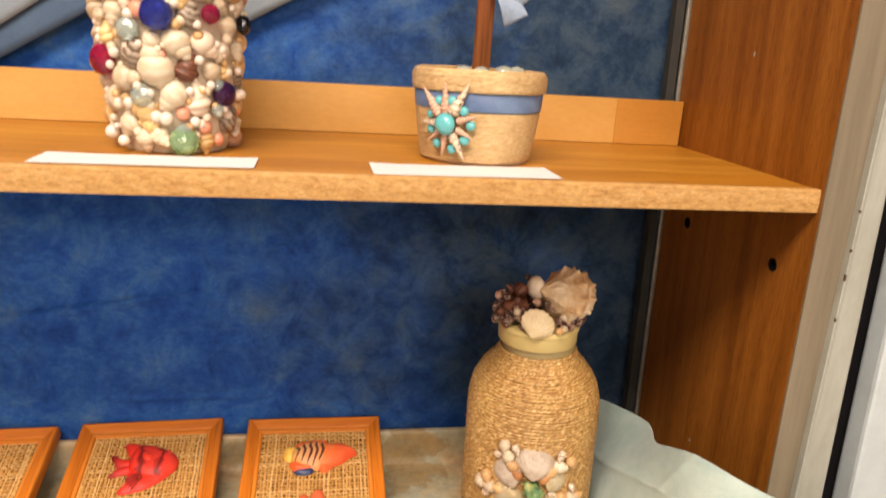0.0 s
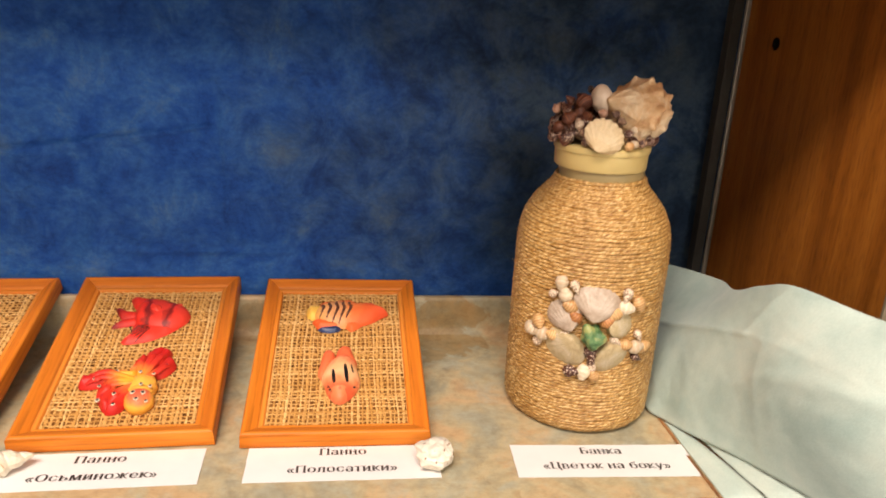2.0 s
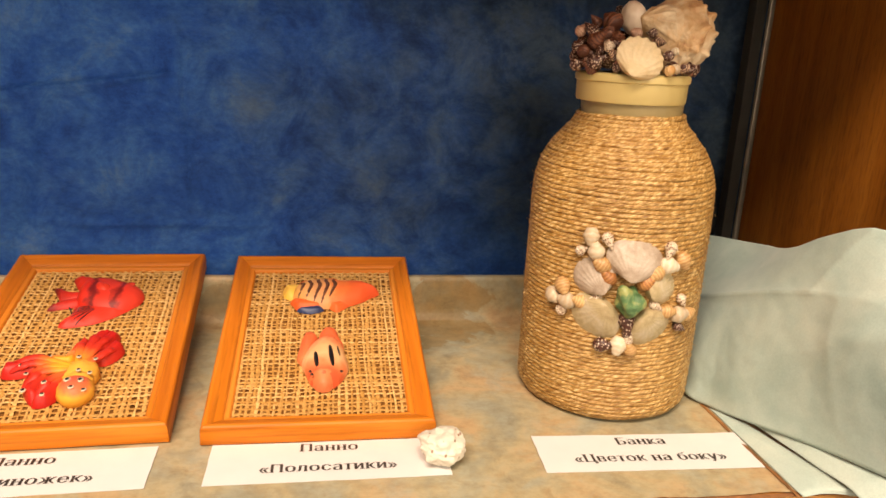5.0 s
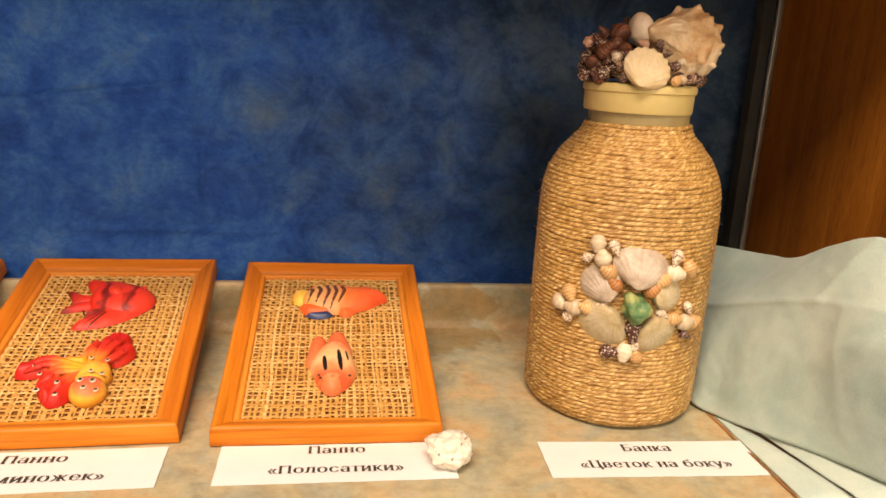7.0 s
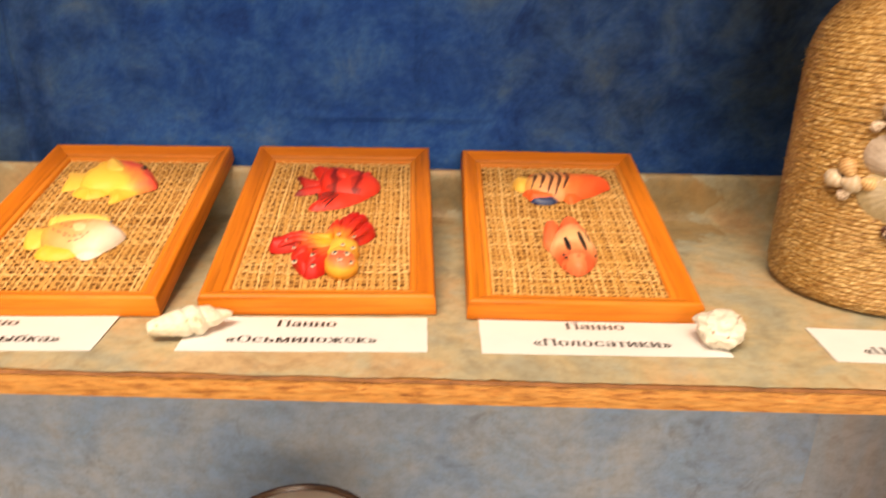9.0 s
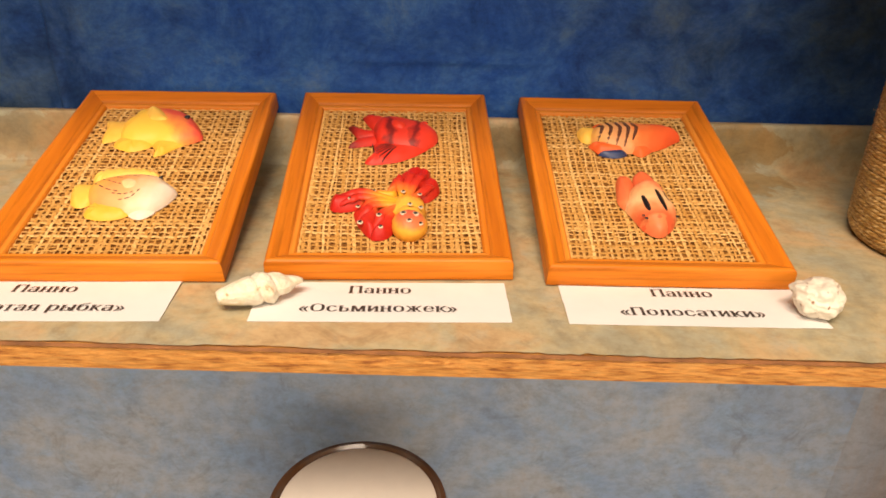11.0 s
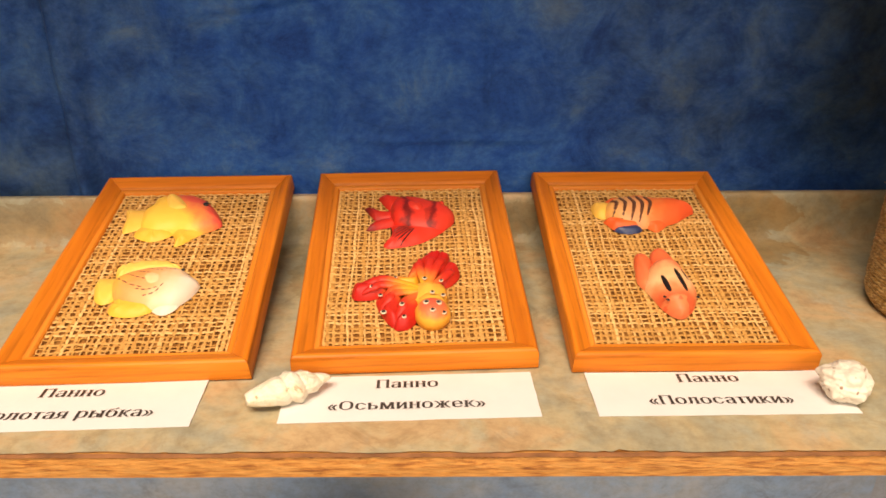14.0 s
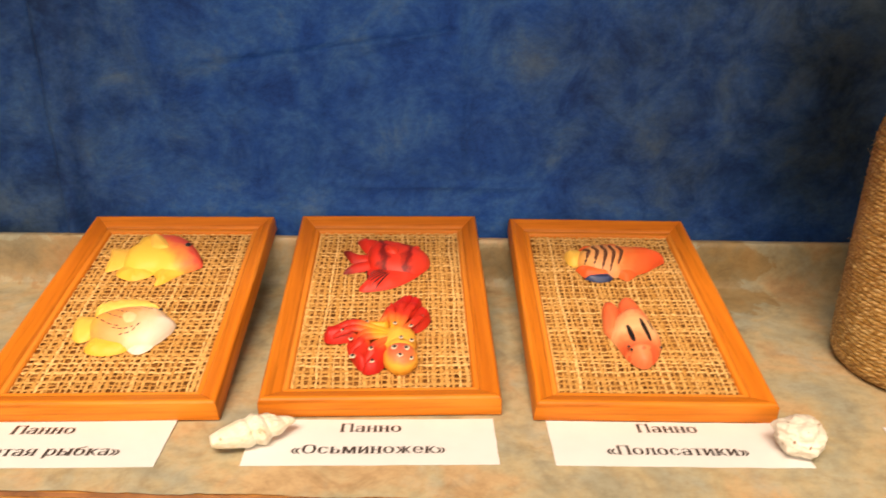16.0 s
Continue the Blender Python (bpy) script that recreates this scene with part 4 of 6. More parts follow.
# ---------------------------------------------------------------- the twine-wrapped bottle
def rope_wrap(name, profile, r, pitch, segs, ring, ply, seed, jitter=0.25, ply_amp=0.16):
    """One long strand wound round a profile (radius, height), with its twist."""
    length = 0.0
    pts = []
    for (r0, z0), (r1, z1) in zip(profile, profile[1:]):
        d = math.hypot(r1 - r0, z1 - z0)
        n = max(2, int(d / pitch * segs))
        for i in range(n):
            f = i / n
            pts.append((r0 + (r1 - r0) * f, z0 + (z1 - z0) * f, (r1 - r0) / d, (z1 - z0) / d))
    pts = np.array(pts)
    n = len(pts)
    i = np.arange(n)
    th = 2 * np.pi * i / segs
    wob = np.array([nz(math.cos(a) * 2.2, math.sin(a) * 2.2, k / segs * 0.7 + seed) for a, k in zip(th, i)])
    fat = 1 + 0.22 * np.array([nz(k * 0.05, seed, 2.0) for k in i])
    pz = pts[:, 1] + wob * pitch * jitter
    pr = pts[:, 0] + 0.25 * r * np.array([nz(k * 0.11, seed + 5) for k in i])
    a = 2 * np.pi * np.arange(ring) / ring
    A, T = np.meshgrid(a, th)
    turn = np.array([i_ * ply + 5.0 * nz(i_ * 0.021, seed, 7.0) for i_ in i])
    twist = turn[:, None]
    rad = r * fat[:, None] * (1 + ply_amp * np.cos(2 * A - twist))
    out = np.cos(A) * rad
    up = np.sin(A) * rad * 1.05
    tr, tz = pts[:, 2][:, None], pts[:, 3][:, None]
    R = pr[:, None] + out * tz + up * tr
    Z = pz[:, None] - out * tr + up * tz
    verts = np.stack([R * np.cos(T), R * np.sin(T), Z], -1).reshape(-1, 3)
    base = (np.arange(n - 1)[:, None] * ring + np.arange(ring)[None]).ravel()
    nxt = (np.arange(n - 1)[:, None] * ring + (np.arange(ring)[None] + 1) % ring).ravel()
    faces = np.stack([base, nxt, nxt + ring, base + ring], -1)
    me = bpy.data.meshes.new(name)
    me.from_pydata(verts.tolist(), [], faces.tolist())
    me.update()
    me.shade_smooth()
    # along the strand in metres, and round it, sheared to follow the twist
    along = np.r_[0, np.cumsum(np.linalg.norm(np.diff(np.stack([pr * np.cos(th), pr * np.sin(th), pz], -1), axis=0), axis=1))]
    uv = me.uv_layers.new(name="strand")
    row = np.array([loop.vertex_index for loop in me.loops]) // ring
    side_of = np.array([loop.vertex_index for loop in me.loops]) % ring
    side_of = np.where((side_of == 0) & (np.arange(len(side_of)) % 4 % 3 != 0), ring, side_of)
    uv.data.foreach_set("uv", np.stack([along[row], side_of / ring - turn[row] / (4 * np.pi)], -1).ravel())
    return me


BX, BY = 0.2563, 0.1335
BODY = [(0.979 * r, z) for r, z in [(0.0548, 0.0022), (0.0582, 0.007), (0.0586, 0.018), (0.0588, 0.08), (0.0586, 0.135), (0.0578, 0.15), (0.055, 0.161), (0.05, 0.1705), (0.0436, 0.1785), (0.0378, 0.1845), (0.0344, 0.1895), (0.0334, 0.193)]]
bottle = thing("twine_bottle", pose(BX, BY, 0.0006, 0, -0.55), "jute-wrapped glass bottle with a shell flower and shell-topped lid", "bottle")
part("glass_body", lathe("glass_body", [(0, 0.0), (0.049, 0.0), (0.0525, 0.0015), (0.0548, 0.007)] + [(r - 0.0014, z) for r, z in BODY[2:]] + [(0.0322, 0.196), (0.0324, 0.207), (0, 0.207)]), GLASS_FROST, bottle, "yellowish frosted glass base and neck")
part("twine", rope_wrap("twine", BODY, 0.0017, 0.0028, 440, 7, 0.42, 1.0, 0.28, -0.09), TWINE, bottle, "wound jute twine")


def fibres(name, count, seed, profile_r, z0, z1, length=0.008):
    """Loose hairs standing off the twine."""
    rnd = random.Random(seed)
    verts, faces = [], []
    for _ in range(count):
        a, z = rnd.uniform(0, 6.283), rnd.uniform(z0, z1)
        r = profile_r + 0.0015
        p = Vector((r * math.cos(a), r * math.sin(a), z))
        tang = Vector((-math.sin(a), math.cos(a), 0)) * rnd.choice((-1, 1))
        d = (tang + Vector((math.cos(a), math.sin(a), 0)) * rnd.uniform(0.1, 0.9) + Vector((0, 0, rnd.uniform(-0.7, 0.7)))).normalized()
        L, w = length * rnd.uniform(0.4, 1.3), rnd.uniform(0.00008, 0.00016)
        bend = Vector((0, 0, rnd.uniform(-0.4, 0.4))) * L
        side_v = d.orthogonal().normalized() * w
        side_w = d.cross(side_v).normalized() * w
        k = len(verts)
        for f in (0, 0.5, 1):
            c = p + d * L * f + bend * f * f
            verts += [c + side_v, c - side_v * 0.5 + side_w, c - side_v * 0.5 - side_w]
        for s in (0, 3):
            for j in range(3):
                faces.append((k + s + j, k + s + (j + 1) % 3, k + s + 3 + (j + 1) % 3, k + s + 3 + j))
    return mesh_from(name, verts, faces)


tagged(part("loose_fibre", fibres("loose_fibre", 420, 5, 0.0568, 0.01, 0.15, 0.004), HAIR, bottle), kind="stuff")
lid = part("lid", lathe("lid", [(0, 0.2005), (0.0338, 0.2005), (0.0344, 0.2015), (0.0346, 0.2125), (0.0357, 0.2132), (0.0359, 0.2165), (0.0346, 0.218), (0, 0.218)], 64), LID, bottle, "cream plastic lid", pose(-0.0016, 0, 0))


def on_bottle(dx, z, lift=0.0):
    """A place on the bottle's side: arc metres from the flower's middle, and height."""
    a = math.atan2(-0.945, -0.30) + dx / 0.0595
    n = Vector((math.cos(a), math.sin(a), 0))
    return n * (0.0592 + lift) + Vector((0, 0, z)), n


def petal(x, z, width, tall, spin, mat):
    """A clam in the flower, in millimetres along the side and up."""
    p, n = on_bottle(x / 1000, z / 1000, -0.0012)
    q = Matrix.Translation(p) @ n.to_track_quat("Z", "Y").to_matrix().to_4x4() @ pose(0, 0, 0, 0, 0, spin)
    q = q @ Matrix.Diagonal((width / 1000, tall / 1000, width * 0.00075, 1)) @ Matrix.Translation((0, -0.45, 0))
    part("clam_shell", PETAL, mat, bottle, "", q)


petal(7.5, 112.5, 35, 29, -14, CLAM_GREY)
petal(-16, 100, 28, 29, 42, CLAM_GREY)
petal(26, 95.5, 26, 24, -66, CLAM_PALE)
petal(-13, 73, 34, 30, 140, CLAM_PALE)
petal(21.5, 69, 31, 27, -140, CLAM_PALE)
stone = blob_mesh("green_stone", 0.0082, 0.0104, 0.008, 0.45, 4, 9.0, 1.1)
p, n = on_bottle(0.0058, 0.087, 0.0035)
part("green_stone", stone, GREEN_STONE, bottle, "rough green stone at the flower's heart", frame_on(p, n, 25))


def sprinkle(rows, mesh, mat):
    for x, z, size, spin in rows:
        p, n = on_bottle(x / 1000, z / 1000, 0.002)
        part("snail_shell", mesh, mat, bottle, "", frame_on(p, n, spin, size / 840, 72) @ Matrix.Translation((0, 0, -0.45)))


sprinkle([(-19.5, 124, 9.5, 10), (-15.7, 115, 10, 190), (27.7, 109, 10, 80), (-41, 81, 10, 70), (-30.6, 80, 10, 260), (40.4, 76, 10, 100), (3, 57, 10, 350)], PLUMP, SH_WHITE)
sprinkle([(-11.3, 107, 9.5, 240), (21, 104.5, 9, 300), (38, 111.5, 9.5, 20), (-34.7, 89, 9.5, 40), (-22, 81.5, 8, 250), (31.7, 79, 8, 90), (48, 75, 9, 110), (10.4, 54, 8, 200)], PLUMP, SH_TAN)
sprinkle([(-24.4, 114.4, 8, 120), (-9.4, 122.7, 9, 30), (27.6, 118.3, 10, 330), (-33.4, 73.7, 9, 130), (-14, 84.5, 9, 280), (23, 83, 8, 60), (42, 85, 8, 20), (8.7, 61.5, 8, 170)], SNAIL, SH_SPECK)
sprinkle([(-6.8, 99.3, 9, 220), (14.5, 98, 9, 130)], PLUMP, banded("amber_shell", (0.58, 0.27, 0.09), (0.4, 0.16, 0.05), 1.8, 0.4))
sprinkle([(42.8, 67, 8, 60), (6.6, 71.6, 13, 10), (7.3, 66.5, 8, 190), (-5.4, 56, 12, 100)], SNAIL, SH_DARK)

# shells piled on the lid
SH_EGG = plain("egg_shell_white", (0.8, 0.64, 0.48), 0.35, amt=0.06)
CONCH_ME = snail_mesh("conch_shell", 4.0, 0.46, 0.5, 0.45, 0.16, 0.2, 11, 132, 120)


def on_lid(x, y, toward=0.0):
    """Right and up from the middle of the lid's rim as the bottle is faced, and out towards the viewer."""
    f = Vector((-0.36, -0.93, 0)).normalized()
    r = Vector((-f.y, f.x, 0))
    return r * x + f * toward + Vector((0, 0, 0.218 + y)), r, f


def lid_shell(name, mesh, mat, x, y, toward, size, rx, ry, rz, label=""):
    p, r, f = on_lid(x, y, toward)
    m = Matrix((r, -f, Vector((0, 0, 1)))).transposed().to_4x4()
    part(name, mesh, mat, lid, label, Matrix.Translation(p) @ m @ pose(0, 0, 0, rx, ry, rz) @ Matrix.Scale(size, 4) @ Matrix.Translation((0, 0, -0.5)))


p, r, f = on_lid(0.019, 0.0245, 0.0)
axis = (-0.62 * r + 0.66 * f + Vector((0, 0, 0.3))).normalized()
part("conch_shell", CONCH_ME, CONCH, lid, "knobbly cream and tan conch", Matrix.Translation(p) @ axis.to_track_quat("Z", "Y").to_matrix().to_4x4() @ pose(0, 0, 0, 0, 0, 40) @ Matrix.Diagonal((0.056, 0.056, 0.056, 1)) @ Matrix.Translation((0, 0, -0.5)))
p, r, f = on_lid(0.0022, 0.0098, 0.0355)
m = Matrix((r, Vector((0, 0, 1)), f)).transposed().to_4x4()
SCALLOP_ME = clam_mesh("scallop_shell", 30, 0.26, 0.007, 120, 16, 0.02)
part("scallop_shell", SCALLOP_ME, SCALLOP, lid, "cream scallop shell", Matrix.Translation(p) @ m @ pose(0, 0, 0, -12, 8, -28) @ Matrix.Diagonal((0.029, 0.027, 0.019, 1)) @ Matrix.Translation((0, -0.45, 0)))
p, r, f = on_lid(-0.0035, 0.0325, 0.012)
part("egg_shell", blob_mesh("egg_shell", 0.0078, 0.0078, 0.0102, 0.06, 4), SH_EGG, lid, "smooth white egg-shaped shell", Matrix.Translation(p) @ pose(0, 0, 0, 0, -12, 0))
rnd = random.Random(5)
for k in range(26):
    x = rnd.uniform(-36, -6)
    y = rnd.uniform(3, 27 + x * 0.25)
    lid_shell("snail_shell", rnd.choice((SNAIL, SNAIL, TURBAN)), rnd.choice((SH_DARK, SH_DARK, SH_DARK, SH_BROWN, SH_PINK)), x / 1000, y / 1000, (math.sqrt(max(0, 36 ** 2 - x * x)) * 0.92 - y * 0.35) / 1000, rnd.uniform(0.0085, 0.0115), rnd.uniform(50, 130), rnd.uniform(0, 360), rnd.uniform(0, 360))
rnd = random.Random(11)
for k in range(64):
    a = rnd.uniform(0, 6.283)
    rr = 0.034 * math.sqrt(rnd.random())
    x = rr * math.cos(a)
    if x > 0.012 and rr < 0.026 or abs(x - 0.002) < 0.015 and rr * math.sin(a) > 0.016:
        continue
    h = 0.004 + 0.02 * max(0, 1 - rr / 0.036) * rnd.random() + (0.008 * rnd.random() if x < -0.005 else 0)
    mat = rnd.choice((SH_DARK, SH_DARK, SH_DARK, SH_BROWN, SH_BROWN) if x < 0.004 else (SH_DARK, SH_SPECK, SH_PINK))
    lid_shell("snail_shell", rnd.choice((SNAIL, TURBAN, ROUND)), mat, x, h, rr * math.sin(a), rnd.uniform(0.013, 0.018), rnd.uniform(0, 360), rnd.uniform(0, 360), rnd.uniform(0, 360))
for x, y, w, size, mesh, mat in ((-17, 31, 14, 15, ROUND, SH_BROWN), (-12, 38, 4, 9, SNAIL, SH_DARK), (-33, 25, 16, 12, SNAIL, SH_PINK), (-26, 30, 14, 12, SNAIL, SH_BROWN), (-37, 10, 12, 12, SNAIL, SH_DARK), (-27, 3, 26, 12, SNAIL, SH_BROWN), (-14, 11, 31, 11, SNAIL, SH_ZEBRA), (-18, 24, 24, 12, TURBAN, SH_BROWN), (-28, 25, 20, 13, SNAIL, SH_DARK), (-23, 20, 25, 17, SNAIL, SH_BROWN), (-34, 16, 18, 12, SNAIL, SH_DARK), (-31, 13, 24, 10, ROUND, SH_BROWN), (-17, 16, 29, 10, TURBAN, SH_SPECK), (-33, 6, 20, 15, SNAIL, SH_DARK), (-22, 7, 29, 14, SNAIL, SH_DARK), (-12, 21, 26, 11, ROUND, SH_BROWN), (-2, 24, 24, 8, ROUND, SH_PINK), (7, 24, 24, 10, SNAIL, SH_DARK), (13, 19, 26, 11, SNAIL, SH_ZEBRA), (18, 11, 27, 11, SNAIL, SH_DARK), (21, 14, 27, 6, ROUND, SH_WHITE), (19, 3, 30, 8, ROUND, SH_TAN), (23, 4, 28, 7, ROUND, SH_WHITE), (29, 4, 22, 11, SNAIL, SH_ZEBRA), (34, 4, 12, 9, SNAIL, SH_DARK), (-9, 4, 32, 10, SNAIL, SH_DARK)):
    lid_shell("snail_shell", mesh, mat, x / 1000, y / 1000, w / 1000, size / 1120, 75 + x * 1.5, 40, x * 31)


# ---------------------------------------------------------------- framed panels
FW, FL, RAIL = 0.137, 0.198, 0.0158


def rail_mesh(name, length):
    """A mitred moulding along x, outer edge at y = 0, inner at y = RAIL."""
    prof = [(0.0006, 0), (0, 0.0008), (0.0005, 0.0112), (0.0011, 0.0126), (0.0021, 0.0133), (0.0033, 0.0134), (0.0042, 0.0129), (0.0072, 0.0112), (0.0102, 0.0097), (0.0114, 0.0088), (0.0119, 0.0079), (0.0128, 0.008), (0.0146, 0.0077), (0.0154, 0.007), (RAIL, 0.006), (RAIL, 0.004), (0.012, 0.0)]
    n = 28
    verts, faces, k = [], [], len(prof)
    for i in range(n + 1):
        f = i / n
        for y, z in prof:
            x = (y + 0.00015) + (length - 2 * y - 0.0003) * f
            verts.append((x - length / 2, y, z + 0.00012 * nz(x * 60, y * 300, length)))
    for i in range(n):
        for j in range(k):
            a, b = i * k + j, i * k + (j + 1) % k
            faces.append((a, a + k, b + k, b))
    faces.append(tuple(range(k)))
    faces.append(tuple(reversed(range(n * k, (n + 1) * k))))
    me = mesh_from(name, verts, faces)
    me.set_sharp_from_angle(angle=radians(28))
    return me


RAIL_W, RAIL_L = rail_mesh("frame_rail", FW), rail_mesh("frame_rail", FL)


def burlap_mesh(seed):
    """Plain-woven coarse threads, each one wavy."""
    rnd = random.Random(seed)
    w, h = FW - 2 * RAIL + 0.004, FL - 2 * RAIL + 0.004
    nx, ny = 31, 46
    verts, faces = [], []

    def thread(get, n, half, thick):
        k = len(verts)
        for i in range(n + 1):
            c, side_v = get(i / n)
            b = 0.65 + 0.65 * rnd.random()
            verts.extend([c - side_v * half * b, c + Vector((0, 0, thick)), c + side_v * half * b, c - Vector((0, 0, thick * 0.6))])
        for i in range(n):
            for j in range(4):
                a, b2 = k + i * 4 + j, k + i * 4 + (j + 1) % 4
                faces.append((a, a + 4, b2 + 4, b2))

    for i in range(nx):
        x0 = -w / 2 + w * (i + 0.5 + rnd.uniform(-0.15, 0.15)) / nx
        half = 0.00095 * rnd.uniform(0.55, 1.3)
        ph, sd = i % 2, rnd.uniform(0, 50)
        thread(lambda f, x0=x0, ph=ph, sd=sd: (Vector((x0 + 0.0011 * nz(f * 8, sd) + 0.0022 * nz(f * 2.5, x0 * 25, seed), f * h, 0.00038 * math.cos(math.pi * (f * ny + ph)))), Vector((1, 0, 0))), ny * 2, half, 0.0003)
    for j in range(ny):
        y0 = h * (j + 0.5 + rnd.uniform(-0.15, 0.15)) / ny
        half = 0.00095 * rnd.uniform(0.55, 1.3)
        ph, sd = (j + 1) % 2, rnd.uniform(50, 99)
        thread(lambda f, y0=y0, ph=ph, sd=sd: (Vector(((f - 0.5) * w, y0 + 0.0011 * nz(f * 6, sd) + 0.0022 * nz(f * 2, y0 * 25, seed + 9), 0.00038 * math.cos(math.pi * (f * nx + ph)))), Vector((0, 1, 0))), nx * 2, half, 0.0003)
    return mesh_from("burlap", verts, faces, False)


def picture_frame(m, seed, label):
    t = thing("picture_frame", m, label, "picture frame", "framed panels on the shelf")
    part("frame_rail", RAIL_W, PINE, t, "", pose(0, 0, 0))
    part("frame_rail", RAIL_W, PINE, t, "", pose(0, FL, 0, 0, 0, 180))
    part("frame_rail", RAIL_L, PINE, t, "", pose(FW / 2, FL / 2, 0, 0, 0, 90))
    part("frame_rail", RAIL_L, PINE, t, "", pose(-FW / 2, FL / 2, 0, 0, 0, -90))
    part("backing_board", box(-FW / 2 + 0.012, FW / 2 - 0.012, 0.012, FL - 0.012, 0.002, 0.0044), BACKING, t, "brown backing")
    tagged(part("burlap", burlap_mesh(seed), BURLAP, t, "coarse tan burlap", pose(0, RAIL - 0.002, 0.0056)), kind="stuff")
    return t


TILT_F = 12.75


def frame_pose(x, y, yaw):
    return pose(x, y, 0.0006, 0, 0, yaw) @ pose(0, 0, 0, TILT_F)


POSE_A, POSE_B, POSE_C = frame_pose(-0.252, 0.0567, 2.8), frame_pose(-0.0945, 0.067, 3.0), frame_pose(0.06, 0.0665, 0.7)
picture_frame(POSE_A, 1, "orange pine frame with burlap and yellow fish, leaning on ledge")
picture_frame(POSE_B, 2, "orange pine frame with burlap, a red fish and an octopus")
picture_frame(POSE_C, 3, "orange pine frame with burlap and two orange striped fish")
BZ = 0.0064


# ---------------------------------------------------------------- the resin sea creatures
from mathutils.bvhtree import BVHTree


def loft(name, length, ups, downs, height, rays=0, nu=40, nv=22, peak=0.5, flat=0.7, ray_amp=0.08):
    """A rounded relief along x, from tail (-) to nose (+): half widths above and below its axis, flat side on z = 0."""
    def edge(vals, u):
        return max(0.0, bez([(v, 0, 0) for v in vals], u).x)

    def fn(u, v):
        x = (u - 0.5) * length
        s = 2 * v - 1
        cap = math.sqrt(max(0.0, 1 - max(0.0, (u - 0.84) / 0.16) ** 2))
        y = s * cap * (edge(ups, u) if s > 0 else edge(downs, u))
        span = cap * (edge(ups, u) + edge(downs, u)) * 0.5
        widest = max(max(ups), max(downs))
        h = height * min(1.0, (span / widest)) ** 0.55
        z = h * max(0.0, 1 - abs(s) ** 2.4) ** flat
        if rays:
            z *= 1 + ray_amp * math.cos(s * rays * math.pi)
        return (x, y, z)

    return grid_mesh(name, nu, nv, fn)


def lobe(name, length, wide, height, tip=0.6, rays=0, lean=0.0):
    """A fin: rounded, thick at its root (x = 0), reaching towards +x."""
    def fn(u, v):
        s = 2 * v - 1
        w = wide * (0.55 + 0.45 * math.sin(math.pi * min(1.0, u * (0.9 - 0.4 * tip) + 0.12))) * (max(0.0, 1 - u ** (2 + 5 * tip)) ** 0.5)
        x = length * (u - 0.1 * (1 - tip) * s * s * u)
        y = s * w + lean * u * u
        z = height * (1 - 0.6 * u) * max(0.0, 1 - abs(s) ** 2.6) ** 0.6 * (1 + (0.1 * math.cos(s * rays * math.pi) if rays else 0)) * (max(0.0, 1 - u ** 8) ** 0.5)
        return (x, y, z)

    return grid_mesh(name, 24, 20, fn)


def creature(name, fm, x, y, rot, label, category="fish figurine"):
    return thing(name, fm @ pose(x, y, BZ, 0, 0, rot), label, category, "resin sea creatures")


def dot(parent, x, y, z, r, mat, name="eye", label="", flat=0.5):
    part(name, BALL, mat, parent, label, Matrix.LocRotScale((x, y, z), None, (r, r, r * flat)))


def stripe(parent, mat, pts, width, name="stripe", label="", on=None):
    """A painted stripe laid along points on the figure, or down on a mesh of it."""
    tree = None
    if on:
        tree = BVHTree.FromPolygons([v.co for v in on.vertices], [tuple(p.vertices) for p in on.polygons])
    vs = [Vector(p) for p in pts]
    n = 12
    verts, faces = [], []
    for i in range(n + 1):
        f = i / n
        c = bez([tuple(v) for v in vs], f)
        d = (bez([tuple(v) for v in vs], min(1, f + 0.02)) - bez([tuple(v) for v in vs], max(0, f - 0.02))).normalized()
        s = d.cross(Vector((0, 0, 1))).normalized() * width * 0.5 * (0.25 + 0.75 * math.sin(math.pi * f) ** 0.6)
        row = [c - s, c + Vector((0, 0, 0.0004)), c + s, c - Vector((0, 0, 0.0012))]
        if tree:
            for k, q in enumerate(row):
                hit = tree.ray_cast(Vector((q.x, q.y, 0.05)), Vector((0, 0, -1)))[0]
                if hit:
                    q.z = hit.z + (0.00012, 0.00022, 0.00012, -0.0004)[k]
        verts += row
    for i in range(n):
        for j in range(4):
            a, b = i * 4 + j, i * 4 + (j + 1) % 4
            faces.append((a, a + 4, b + 4, b))
    part(name, mesh_from(name, verts, faces), mat, parent, label)


